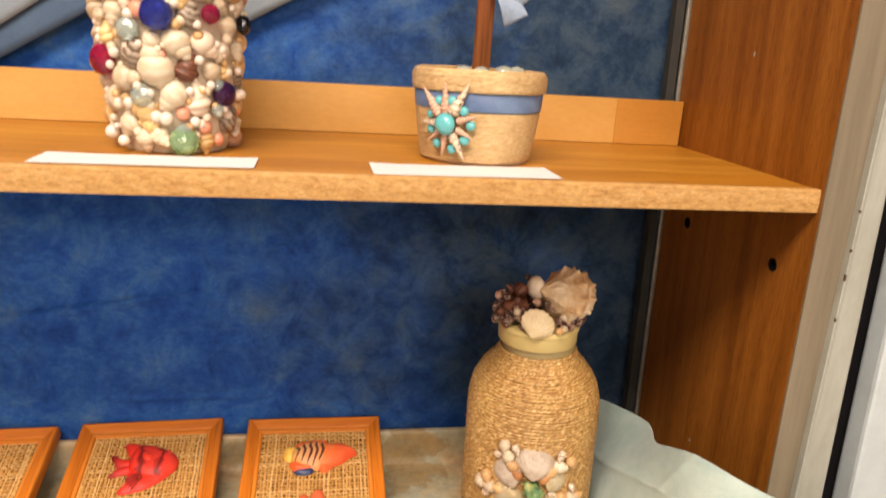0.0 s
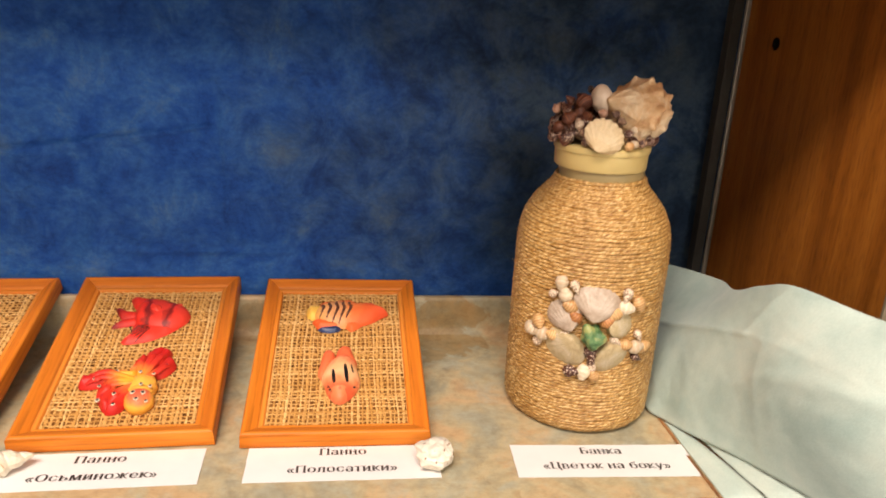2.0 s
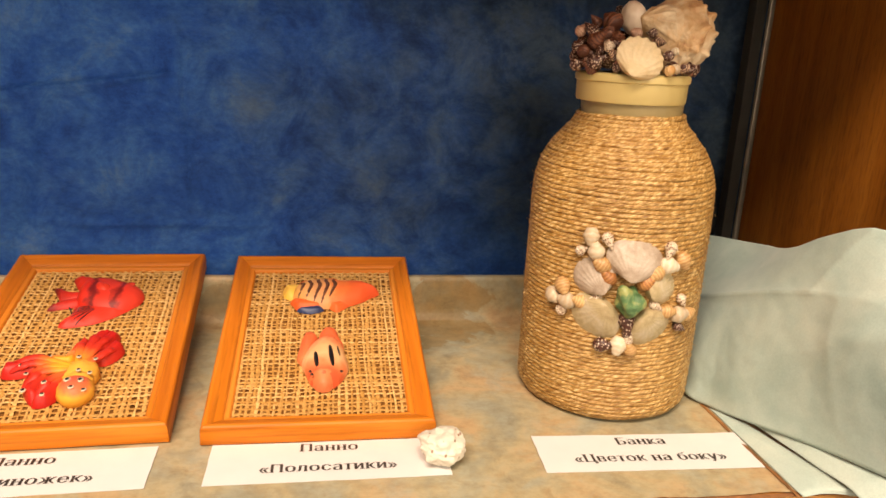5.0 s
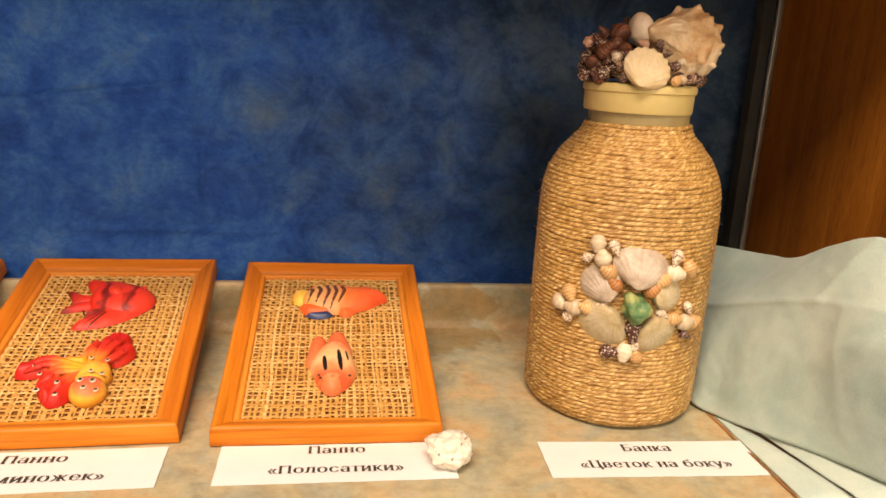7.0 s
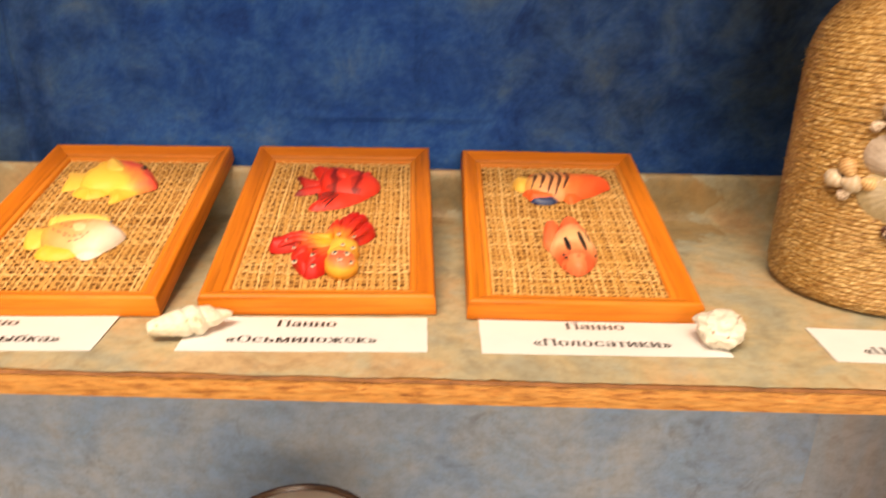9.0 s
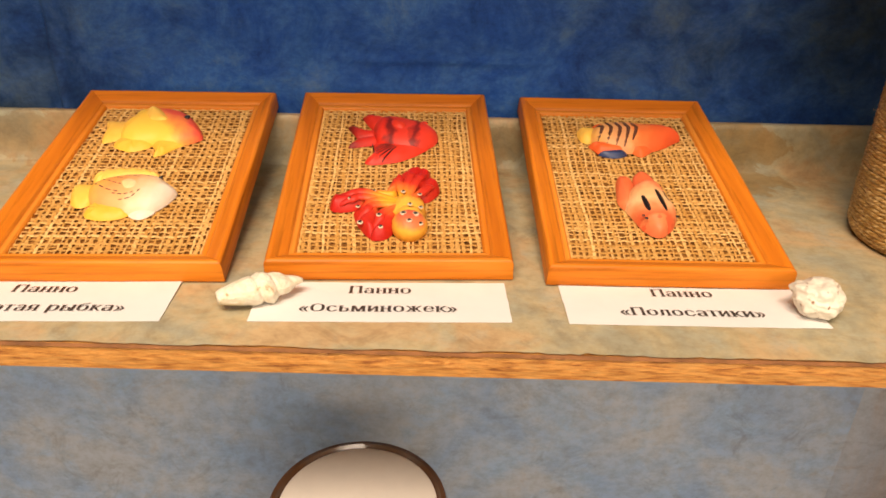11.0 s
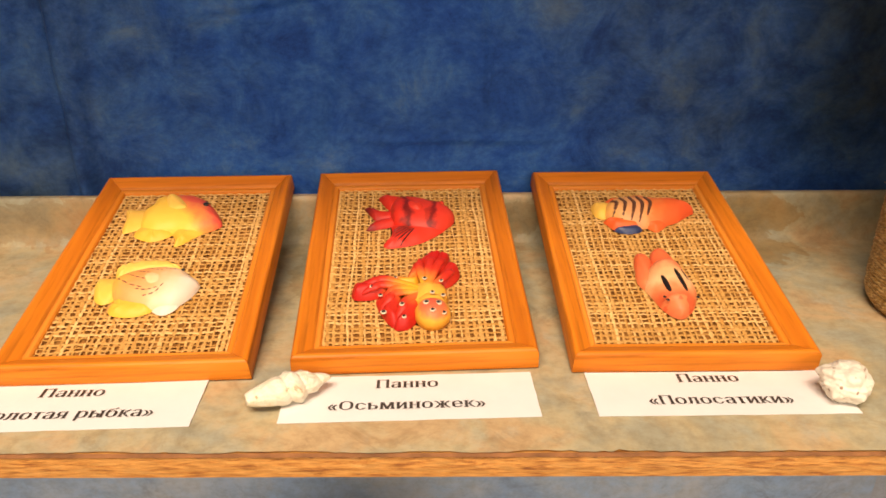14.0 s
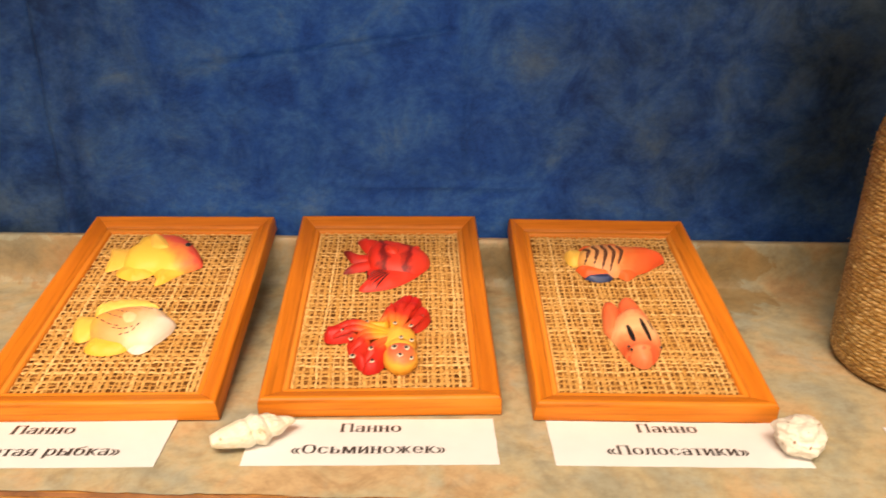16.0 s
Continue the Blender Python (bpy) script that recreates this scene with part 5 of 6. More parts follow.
def relief(name, outline, height, spine=None, flat=0.55, ridge=0, rings=9):
    """A swollen flat-backed figure: a rounded outline in millimetres rising to a spine."""
    pts = [Vector((x / 1000, y / 1000, 0)) for x, y in outline]
    n, per = len(pts), 8
    rim = []
    for i in range(n):
        p = [pts[(i + d) % n] for d in (-1, 0, 1, 2)]
        for k in range(per):
            f = k / per
            rim.append(0.5 * ((2 * p[1]) + (p[2] - p[0]) * f + (2 * p[0] - 5 * p[1] + 4 * p[2] - p[3]) * f * f + (3 * p[1] - p[0] - 3 * p[2] + p[3]) * f ** 3))
    mid = sum(pts, Vector()) / n
    a, b = (mid, mid) if spine is None else [Vector((x / 1000, y / 1000, 0)) for x, y in spine]
    goal = []
    for p in rim:
        d = b - a
        f = 0.0 if d.length < 1e-9 else max(0.0, min(1.0, (p - a).dot(d) / d.length_squared))
        goal.append(a.lerp(b, f))
    far = max((p - q).length for p, q in zip(rim, goal))
    verts, faces, m = [], [], len(rim)
    for r in range(rings + 1):
        f = (r / rings) ** 1.4
        for k, (p, q) in enumerate(zip(rim, goal)):
            c = p.lerp(q, f * 0.97)
            z = height * (1 - (1 - f) ** 2.4) ** flat
            z *= 1 - 0.25 * (1 - f) * (1 - min(1, (p - q).length / far))
            if ridge:
                z *= 1 + 0.09 * math.cos(2 * math.pi * k / m * ridge) * math.sin(math.pi * min(1, f * 1.2))
            verts.append((c.x, c.y, z))
    for r in range(rings):
        for k in range(m):
            k2 = (k + 1) % m
            faces.append((r * m + k, r * m + k2, (r + 1) * m + k2, (r + 1) * m + k))
    faces.append(tuple(rings * m + k for k in range(m)))
    me = mesh_from(name, verts, faces)
    bm = bmesh.new()
    bm.from_mesh(me)
    bmesh.ops.recalc_face_normals(bm, faces=bm.faces)
    bm.to_mesh(me)
    bm.free()
    return me


def shaped(parent, name, outline, height, mat, spine=None, label="", ridge=0, lift=0.0):
    flat = 0.62 if height > 0.009 else 0.9
    if "fin" in name and not lift:
        height *= 0.62
    me = relief(name, outline, height, spine, flat, ridge)
    part(name, me, mat, parent, label, pose(0, 0, lift))
    return me


# yellow fish
fish = creature("yellow_fish", POSE_A, 0.0, 0.145, 0, "yellow resin fish with a reddish back glued on burlap")
body = shaped(fish, "body", [(26, -4), (19, 11), (10, 23), (1, 30), (-8, 32), (-18, 32), (-25, 27), (-27, 18), (-31, 11), (-31, 1), (-28, -9), (-18, -16), (-5, -15), (5, -17), (14, -15), (23, -10)], 0.0098, T_YELLOW, ((-16, 6), (11, 3)))
shaped(fish, "tail_fin", [(-26, 14), (-38, 16), (-45, 16), (-42, 3), (-40, -12), (-34, -11), (-26, -5)], 0.0062, T_YFIN, ((-38, 3), (-27, 5)), "yellow tail fin", 6)
shaped(fish, "belly_fin", [(-28, -4), (-31, -16), (-20, -23), (-13, -22), (-6, -17), (-4, -8), (-14, -2)], 0.0062, T_YFIN, ((-19, -13), (-12, -8)), "", 6)
shaped(fish, "lower_fin", [(-5, -12), (-2, -22), (-1, -29), (4, -27), (9, -21), (16, -12), (8, -4)], 0.0062, T_YFIN, ((2, -20), (6, -10)), "", 6)
shaped(fish, "side_fin", [(-13, 7), (-16, 19), (-14, 23), (-7, 19), (2, 6), (-2, 2), (-10, 3)], 0.003, T_YFIN, ((-11, 16), (-3, 5)), "raised yellow side fin", 3, 0.0086)
dot(fish, 0.0135, 0.009, 0.0088, 0.0022, T_BLACK)
# white and yellow fish
fish = creature("white_fish", POSE_A, 0.0, 0.07, 0, "white and yellow resin fish with fine dark scale lines")
body = shaped(fish, "body", [(25, 5), (19, 11), (12, 18), (2, 21), (-8, 20), (-18, 16), (-26, 10), (-28, 3), (-25, -6), (-19, -12), (-7, -17), (3, -19), (14, -17), (21, -10), (25, -1)], 0.0092, T_WHITE, ((-16, 1), (13, 2)))
shaped(fish, "back_fin", [(-27, 11), (-30, 20), (-26, 25), (-18, 28), (-8, 29), (1, 27), (12, 19), (4, 15), (-8, 16), (-19, 11)], 0.0092, T_YFIN, ((-22, 18), (4, 20)), "ribbed yellow back fin", 12)
shaped(fish, "tail_fin", [(-22, 11), (-32, 13), (-38, 13), (-39, 6), (-37, -2), (-34, -9), (-28, -12), (-22, -6)], 0.0066, T_YFIN, ((-33, 1), (-25, 2)), "yellow tail fin", 6)
shaped(fish, "belly_fin", [(-21, -5), (-24, -14), (-22, -21), (-13, -24), (-4, -23), (3, -18), (-4, -10), (-15, -6)], 0.0062, T_YFIN, ((-16, -16), (-4, -15)), "yellow belly fin", 7)
shaped(fish, "throat_fin", [(1, -16), (6, -22), (12, -22), (17, -15), (9, -11)], 0.0046, T_WFIN, None, "white throat fin", 4)
shaped(fish, "side_fin", [(-7, 5), (-3, 8), (3, 5), (4, -2), (-1, -4), (-5, -1)], 0.0012, T_CREAM, None, "raised cream side fin", 3, 0.0086)
stripe(fish, T_PEACH, [(-0.025, 0.007, 0.0078), (-0.014, 0.014, 0.0088), (0.0, 0.0175, 0.0087), (0.01, 0.016, 0.0072)], 0.004, "back_line", "soft orange line along the back", body)
for arc in (((-23, 4), (-14, -3), (-5, -6)), ((-19, 8), (-12, 4), (-5, 1)), ((-14, 12), (-9, 9), (-4, 8)), ((-8, 15), (-2, 12), (3, 11)), ((1, 16), (6, 13), (10, 13)), ((-4, -12), (3, -10), (7, -3)), ((-9, -7), (-2, -8), (4, -6))):
    curve = [(x / 1000, y / 1000, 0.01) for x, y in arc]
    for k in range(4):
        dash = [tuple(bez(curve, (k + f) / 4)) for f in (0.1, 0.45, 0.8)]
        stripe(fish, T_SCALE, dash, 0.00075, "scale_line", "", body)
dot(fish, 0.0145, 0.0125, 0.0066, 0.0012, T_BLACK)
# red fish
fish = creature("red_fish", POSE_B, 0.0, 0.142, 0, "red resin fish with dark bands and swept fins")
shaped(fish, "body", [(31, -1), (29, 7), (22, 15), (13, 20), (5, 24), (-6, 25), (-13, 17), (-15, 5), (-13, -7), (-6, -14), (6, -19), (18, -18), (28, -10)], 0.0098, T_RED, ((-7, 3), (18, 0)))
shaped(fish, "back_fin", [(0, 26), (-8, 27), (-16, 30), (-23, 28), (-20, 19), (-14, 10), (-4, 12)], 0.0076, T_REDFIN, ((-15, 22), (-6, 17)), "dark-edged back fin", 6)
shaped(fish, "tail_fin", [(-11, 8), (-22, 9), (-29, 15), (-33, 13), (-28, 3), (-24, -2), (-11, -2)], 0.0058, T_REDFIN, ((-26, 7), (-16, 3)), "dark upper tail lobe", 5)
shaped(fish, "tail_fin", [(-11, 1), (-23, -2), (-29, -9), (-31, -14), (-23, -13), (-10, -8)], 0.0056, T_REDFIN, ((-25, -9), (-15, -4)), "red lower tail lobe", 5)
belly = shaped(fish, "belly_fin", [(-12, -8), (-14, -20), (-19, -31), (-16, -35), (-6, -34), (6, -30), (18, -21), (24, -12), (8, -8)], 0.0072, T_REDFIN, ((-9, -25), (10, -14)), "dark-rayed swept belly fin", 9)
shaped(fish, "side_fin", [(-2, 8), (4, 8), (9, 2), (6, -3), (-1, 0)], 0.0028, T_RED_PLAIN, None, "", 3, 0.009)
for k in range(6):
    a = radians(206 + 6.5 * k)
    stripe(fish, T_BLACK, [(0.008 + r * math.cos(a), -0.008 + r * math.sin(a), 0.006) for r in (0.012, 0.019, 0.025 + 0.001 * k)], 0.0011, "fin_ray", "black fin ray", belly)
dot(fish, 0.0215, 0.0088, 0.0072, 0.0022, T_RED_PLAIN, "eye", "dull red eye")
# octopus
octo = creature("octopus", POSE_B, 0.0, 0.061, 0, "red and yellow resin octopus with ringed spots", "octopus figurine")


def arm(pts, r0, r1, name="tentacle", squash=0.62):
    n, ring = 24, 11
    verts, faces = [], []
    for i in range(n + 1):
        f = i / n
        c = bez(pts, f)
        d = (bez(pts, min(1, f + 0.03)) - bez(pts, max(0, f - 0.03))).normalized()
        s = d.cross(Vector((0, 0, 1))).normalized()
        r = (r0 + (r1 - r0) * math.sin(f * math.pi * 0.62)) * (1 + 0.08 * math.sin(f * 23)) * max(0.04, 1 - f ** 5) ** 0.5
        for j in range(ring):
            a = 2 * math.pi * j / ring
            verts.append(c + s * r * math.cos(a) + Vector((0, 0, 1)) * min(r, 0.0062) * squash * math.sin(a))
    for i in range(n):
        for j in range(ring):
            a, b = i * ring + j, i * ring + (j + 1) % ring
            faces.append((a, b, b + ring, a + ring))
    faces.append(tuple(range(n * ring, (n + 1) * ring)))
    part(name, mesh_from(name, verts, faces), T_OCT_RED, octo)


for tip, wide, ridge in (([(-4, 7), (-3, 17), (1, 24), (4, 29), (9, 24), (8, 12)], (1, 12, 4, 24), 4), ([(4, 28), (7, 33), (15, 37), (20, 36), (18, 22), (10, 14)], (10, 16, 14, 32), 4), ([(16, 34), (24, 34), (24, 26), (21, 16), (13, 12)], (16, 18, 21, 30), 3), ([(21, 24), (27, 23), (30, 17), (28, 10), (21, 3), (14, 6)], (18, 9, 26, 19), 4)):
    shaped(octo, "tentacle_web", tip, 0.0072, T_OCT_RED, (wide[:2], wide[2:]), "red ridged web of tentacles", ridge)
for tip, wide, ridge in (([(4, 10), (-3, 10), (-14, 11), (-25, 6), (-22, 0), (-8, 1), (3, 2)], (-18, 6, 0, 5), 5), ([(-18, 6), (-27, 7), (-36, 6), (-38, 0), (-36, -6), (-28, -7), (-18, -4), (-12, 1)], (-33, 0, -18, 2), 4), ([(-22, -6), (-22, -14), (-18, -24), (-12, -32), (-6, -27), (-6, -12), (-12, -4)], (-15, -22, -11, -9), 4), ([(-12, -32), (-5, -34), (1, -28), (4, -16), (0, -8), (-7, -14)], (-6, -28, -2, -14), 4)):
    shaped(octo, "tentacle_web", tip, 0.0072, T_OCT_RED, (wide[:2], wide[2:]), "red ridged web of tentacles", ridge)
for tip, bend in (((-35, 2), (-16, 5)), ((-33, -4), (-16, 0)), ((-20, -20), (-10, -8)), ((-10, -29), (-4, -15)), ((-20, -11), (-9, -4)), ((2, 25), (5, 12)), ((13, 34), (10, 15)), ((22, 32), (14, 14)), ((27, 17), (19, 6))):
    arm([(0.008, -0.006, 0.0055), (bend[0] / 1000, bend[1] / 1000, 0.0068), ((bend[0] + tip[0]) / 2000, (bend[1] + tip[1]) / 2000, 0.0064), (tip[0] / 1000, tip[1] / 1000, 0.003)], 0.0026, 0.0032)
part("mantle", blob_mesh("mantle", 0.0112, 0.0135, 0.0066, 0.2, 3, 2), T_OCT_YEL, octo, "yellow mantle", pose(0.0095, -0.0085, 0.003, 0, 0, 10))
part("neck", blob_mesh("neck", 0.0088, 0.008, 0.0064, 0.08, 3), T_OCT_YEL, octo, "yellow neck", pose(0.0106, -0.0165, 0.004))
part("head", blob_mesh("head", 0.0106, 0.0108, 0.009, 0.06, 3), T_OCT_HEAD, octo, "round yellow head with a salmon face", pose(0.0108, -0.0252, 0.004))
for x, y, z, r in ((7.2, -23.6, 12.3, 21), (14.2, -24.2, 12.2, 21), (10.6, -30, 12.0, 18), (17.0, -30, 9.6, 17), (11, -14.5, 12.2, 15), (17.4, -15.5, 10.6, 15), (-7, -20, 8.2, 18), (-6, -29, 6.6, 17), (-18, -24, 5.8, 19), (-25, -2, 7.2, 17), (7, 2, 9.6, 15), (17, 0, 9, 14), (-20, -10, 7, 14), (-11, 6, 7.4, 13), (24, 12, 6.8, 13)):
    dot(octo, x / 1000, y / 1000, z / 1000, r / 10000, T_EYE, "ring_spot", "", 0.4)
    dot(octo, x / 1000, y / 1000, z / 1000 + 0.0005, r / 16500, T_BLACK, "spot", "", 0.5)
# striped fish
T_FLANK = toy("flank_paint", [(0, (0.8, 0.42, 0.08)), (0.14, (0.74, 0.36, 0.12)), (0.35, (0.7, 0.31, 0.13)), (0.48, (0.76, 0.32, 0.11)), (0.56, (0.78, 0.2, 0.05)), (0.75, (0.77, 0.13, 0.03)), (1, (0.74, 0.1, 0.03))], 0, (-0.026, 0.033))
fish = creature("striped_fish", POSE_C, 0.003, 0.147, 0, "orange resin fish with brown stripes and a blue belly fin")
body = shaped(fish, "body", [(40, 2), (33, 8), (23, 14), (11, 15), (0, 18), (-13, 16), (-22, 9), (-26, -1), (-22, -10), (-12, -17), (0, -18), (12, -16), (24, -11), (33, -4)], 0.0105, T_FLANK, ((-16, 0), (26, 3)))
shaped(fish, "tail_fin", [(-19, 10), (-26, 15), (-31, 13), (-33, 7), (-32, -2), (-27, -6), (-20, -3)], 0.0088, T_YFIN, ((-27, 5), (-22, 4)), "yellow tail", 3)
shaped(fish, "back_fin", [(-22, 15), (-12, 20), (2, 23), (11, 20), (10, 13), (-4, 11), (-16, 9)], 0.0072, T_ORANGE, ((-14, 15), (4, 16)), "", 3)
shaped(fish, "pink_fin", [(-27, -9), (-20, -6), (-10, -9), (0, -13), (-6, -19), (-20, -20), (-25, -14)], 0.0085, T_ORANGE, ((-20, -12), (-7, -14)), "", 3)
shaped(fish, "belly_fin", [(-22, -20), (-15, -16), (-6, -15), (-2, -19), (-6, -23), (-15, -24)], 0.0056, T_BLUE, ((-16, -20), (-7, -19)), "navy blue belly fin", 3)
shaped(fish, "chin_fin", [(-1, -12), (3, -19), (8, -22), (15, -16), (21, -9), (10, -6)], 0.0078, T_ORANGE, ((6, -16), (12, -11)), "", 3)
for x0, y0, x1, y1 in ((-19, 9, -21, -9), (-12.5, 12, -15.5, -13), (-6, 13, -9.5, -15), (0, 13.5, -4, -16), (5.5, 12, 2, -12)):
    xm, ym = (x0 + x1) / 2 + 2.6, (y0 + y1) / 2
    stripe(fish, T_BROWN, [(x0 / 1000, y0 / 1000, 0.01), ((x0 + xm) / 2000 - 0.0012, (y0 + ym) / 2000, 0.01), (xm / 1000, ym / 1000, 0.01), (x1 / 1000, y1 / 1000, 0.01)], 0.0028, "stripe", "dark brown stripe", body)
# salmon fish, seen from above: its nose points to the front of the frame
fish = creature("salmon_fish", POSE_C, 0.0026, 0.0665, -90, "salmon-orange resin fish with two black slashes on its back")
body = shaped(fish, "body", [(30, -2), (26, 6), (17, 12), (7, 15), (-5, 13), (-15, 11), (-21, 6), (-19, -5), (-11, -12), (2, -16), (13, -13), (24, -9)], 0.0115, T_SALMON_TOP, ((-12, 0), (18, -1)))
part("snout", loft("snout", 0.013, [0.0088, 0.0096, 0.008, 0.0066, 0.005, 0.0026], [0.0088, 0.0096, 0.008, 0.0066, 0.005, 0.0026], 0.0108), T_SALMON_FIN, fish, "ringed conical snout", pose(0.0246, -0.0012, 0.0004))
shaped(fish, "tail_fin", [(-26, -16), (-32, -13), (-31, -8), (-22, -5), (-8, -7), (4, -14), (-2, -19), (-14, -18)], 0.0092, T_SALMON_FIN, ((-22, -12), (-4, -13)), "salmon tail lobe", 3)
shaped(fish, "tail_fin", [(-36, -1), (-36, 6), (-27, 9), (-14, 12), (-6, 4), (-14, -5), (-28, -5)], 0.0092, T_SALMON_FIN, ((-28, 2), (-14, 3)), "salmon tail lobe", 3)
for x0, y0, x1, y1, w in ((2, -7, 17, -5.5, 0.0028), (-4, 2.5, 17, 4.5, 0.0031), (-5, 7.5, 5, 9, 0.0015)):
    stripe(fish, T_BLACK, [(x0 / 1000, y0 / 1000, 0.012), ((x0 + x1) / 2000, (y0 + y1) / 2000, 0.012), (x1 / 1000, y1 / 1000, 0.012)], w, "slash", "black slash", body)
for x, y in ((0.022, -0.0105), (0.025, -0.0092), (0.0225, 0.0105)):
    dot(fish, x * 0.94, y * 0.94, 0.0094, 0.001, T_BLACK, "freckle")


# ---------------------------------------------------------------- cards
from mathutils.geometry import interpolate_bezier

def letter_grid(text, res=110):
    """The word in the built-in font as a grid of filled cells, res to the em; row 0 lies a quarter em below the line."""
    cu = bpy.data.curves.new("lettering", "FONT")
    cu.body, cu.size, cu.align_x = text, 1.0, "LEFT"
    cu.space_character = 1.08
    ob = bpy.data.objects.new("lettering", cu)
    scene.collection.objects.link(ob)
    bpy.context.view_layer.update()
    curve = ob.to_curve(bpy.context.evaluated_depsgraph_get(), apply_modifiers=False)
    edges = []
    for sp in curve.splines:
        bp = sp.bezier_points
        pts = []
        for a, b in zip(bp, [*bp[1:], bp[0]]):
            straight = (a.handle_right - a.co).cross(b.co - a.co).length < 1e-5 and (b.handle_left - b.co).cross(b.co - a.co).length < 1e-5
            pts += interpolate_bezier(a.co, a.handle_right, b.handle_left, b.co, 2 if straight else 7)[:-1]
        edges += [(p, q) for p, q in zip(pts, [*pts[1:], pts[0]]) if p.y != q.y]
    ob.to_curve_clear()
    bpy.data.objects.remove(ob)
    pad = 12
    wide = int(max(max(p.x, q.x) for p, q in edges) * res) + 2 * pad
    grid = np.zeros((int(1.25 * res), wide), bool)
    for row in range(grid.shape[0]):
        c = (row + 0.5) / res - 0.25
        cross = sorted((p.x + (q.x - p.x) * (c - p.y) / (q.y - p.y), 1 if q.y > p.y else -1) for p, q in edges if min(p.y, q.y) <= c < max(p.y, q.y))
        wind, start = 0, 0.0
        for x, d in cross:
            if wind == 0:
                start = x
            wind += d
            if wind == 0:
                grid[row, pad + int(round(start * res)) : pad + int(round(x * res))] = True
    return grid


def runs(row):
    edge = np.flatnonzero(np.diff(np.r_[0, row.astype(np.int8), 0]))
    return list(zip(edge[::2], edge[1::2]))


def word_mesh(text, res=110):
    """Bold roman lettering drawn over the built-in font: thin bars, thick stems, and feet where a stem ends."""
    grid = letter_grid(text, res)
    base, tall = int(0.25 * res), np.flatnonzero(letter_grid("н", res).any(1)).max() + 1
    cap = np.flatnonzero(letter_grid("П", res).any(1)).max() + 1
    bar, stem = 0.04 * res, 0.2 * res
    thin = np.zeros_like(grid)
    for col in range(grid.shape[1]):
        for a, b in runs(grid[:, col]):
            f = min(1.0, max(0.0, (b - a - 0.09 * res) / (stem - 0.09 * res)))
            keep = min(bar, b - a) * (1 - f) + (b - a) * f
            thin[int(round((a + b - keep) / 2)) : int(round((a + b + keep) / 2)), col] = True
    out = thin.copy()
    for k in (1, 2, 3):
        out |= np.roll(thin, k, 1) | np.roll(thin, -k, 1)
    # feet where an upright stem ends
    for level, inward in ((base, 1), (tall, -1), (cap, -1)):
        edge = level if inward > 0 else level - 1
        for a, b in runs(grid[edge + inward]):
            ends = not grid[edge - inward * 4, a:b].any()
            upright = any(abs(a - p) < 2 and abs(b - q) < 2 for p, q in runs(grid[edge + inward * 14]))
            if ends and upright and b - a < 0.2 * res:
                for r in range(5):
                    out[edge + inward * r, max(0, a - 9 + r // 2) : b + 9 - r // 2] = True
    verts, faces = [], []
    mid = out.shape[1] / 2
    for row in range(out.shape[0]):
        for a, b in runs(out[row]):
            k = len(verts)
            y0, y1 = (row - base) / res, (row + 1 - base) / res
            verts += [Vector(((a - mid) / res, y0, 0)), Vector(((b - mid) / res, y0, 0)), Vector(((b - mid) / res, y1, 0)), Vector(((a - mid) / res, y1, 0))]
            faces.append((k, k + 1, k + 2, k + 3))
    return verts, faces


def lettering(card, text, size, x, y, z=0.00045):
    verts, faces = word_mesh(text)
    part("lettering", mesh_from("lettering", [(v.x * size, v.y * size, 0) for v in verts], faces, False), INK, card, "black printed words", pose(x, y, z))


def card(x, y, yaw, w, h, lines, curl, seed, label, z=0.0006):
    t = thing("paper_label", pose(x, y, z, 0, 0, yaw), label, "label card", "paper labels")

    def fn(u, v):
        ux, vy = (u - 0.5) * w, v * h
        lift = curl * (0.0015 * (abs(2 * u - 1) ** 3)) * (1 + nz(u * 2, v * 2, seed)) * (0.2 + v)
        ux += 0.0004 * nz(v * 9, seed) * (abs(2 * u - 1) ** 4)
        return (ux, vy + 0.0003 * nz(u * 9, seed + 4), 0.0001 + lift)

    sheet = grid_mesh("card", 30, 8, fn, -0.00025)
    sheet.set_sharp_from_angle(angle=radians(30))
    part("card", sheet, CARD, t)
    for text, size, tx, ty in lines:
        lettering(t, text, size, tx, ty)
    return t


card(-0.272, 0.017, 2.5, 0.134, 0.0405, [("Панно", 0.0105, -0.002, 0.0275), ("«Золотая рыбка»", 0.0105, 0.0, 0.009)], 0.3, 1, "white paper label with black print lying before a frame")
card(-0.096, 0.0245, 2.2, 0.1325, 0.0395, [("Панно", 0.0105, -0.002, 0.0275), ("«Осьминожек»", 0.0105, -0.002, 0.009)], 0.15, 2, "white paper label with black print lying before a frame")
card(0.066, 0.028, 0.8, 0.134, 0.0385, [("Панно", 0.0105, -0.001, 0.0285), ("«Полосатики»", 0.0105, -0.001, 0.009)], 0.15, 3, "white paper label with black print and a shell on its corner")
card(0.2537, 0.026, -1.2, 0.1337, 0.038, [("Банка", 0.0105, 0.0, 0.0265), ("«Цветок на боку»", 0.0105, 0.0, 0.009)], 0.15, 4, "white paper label with black print before the bottle")

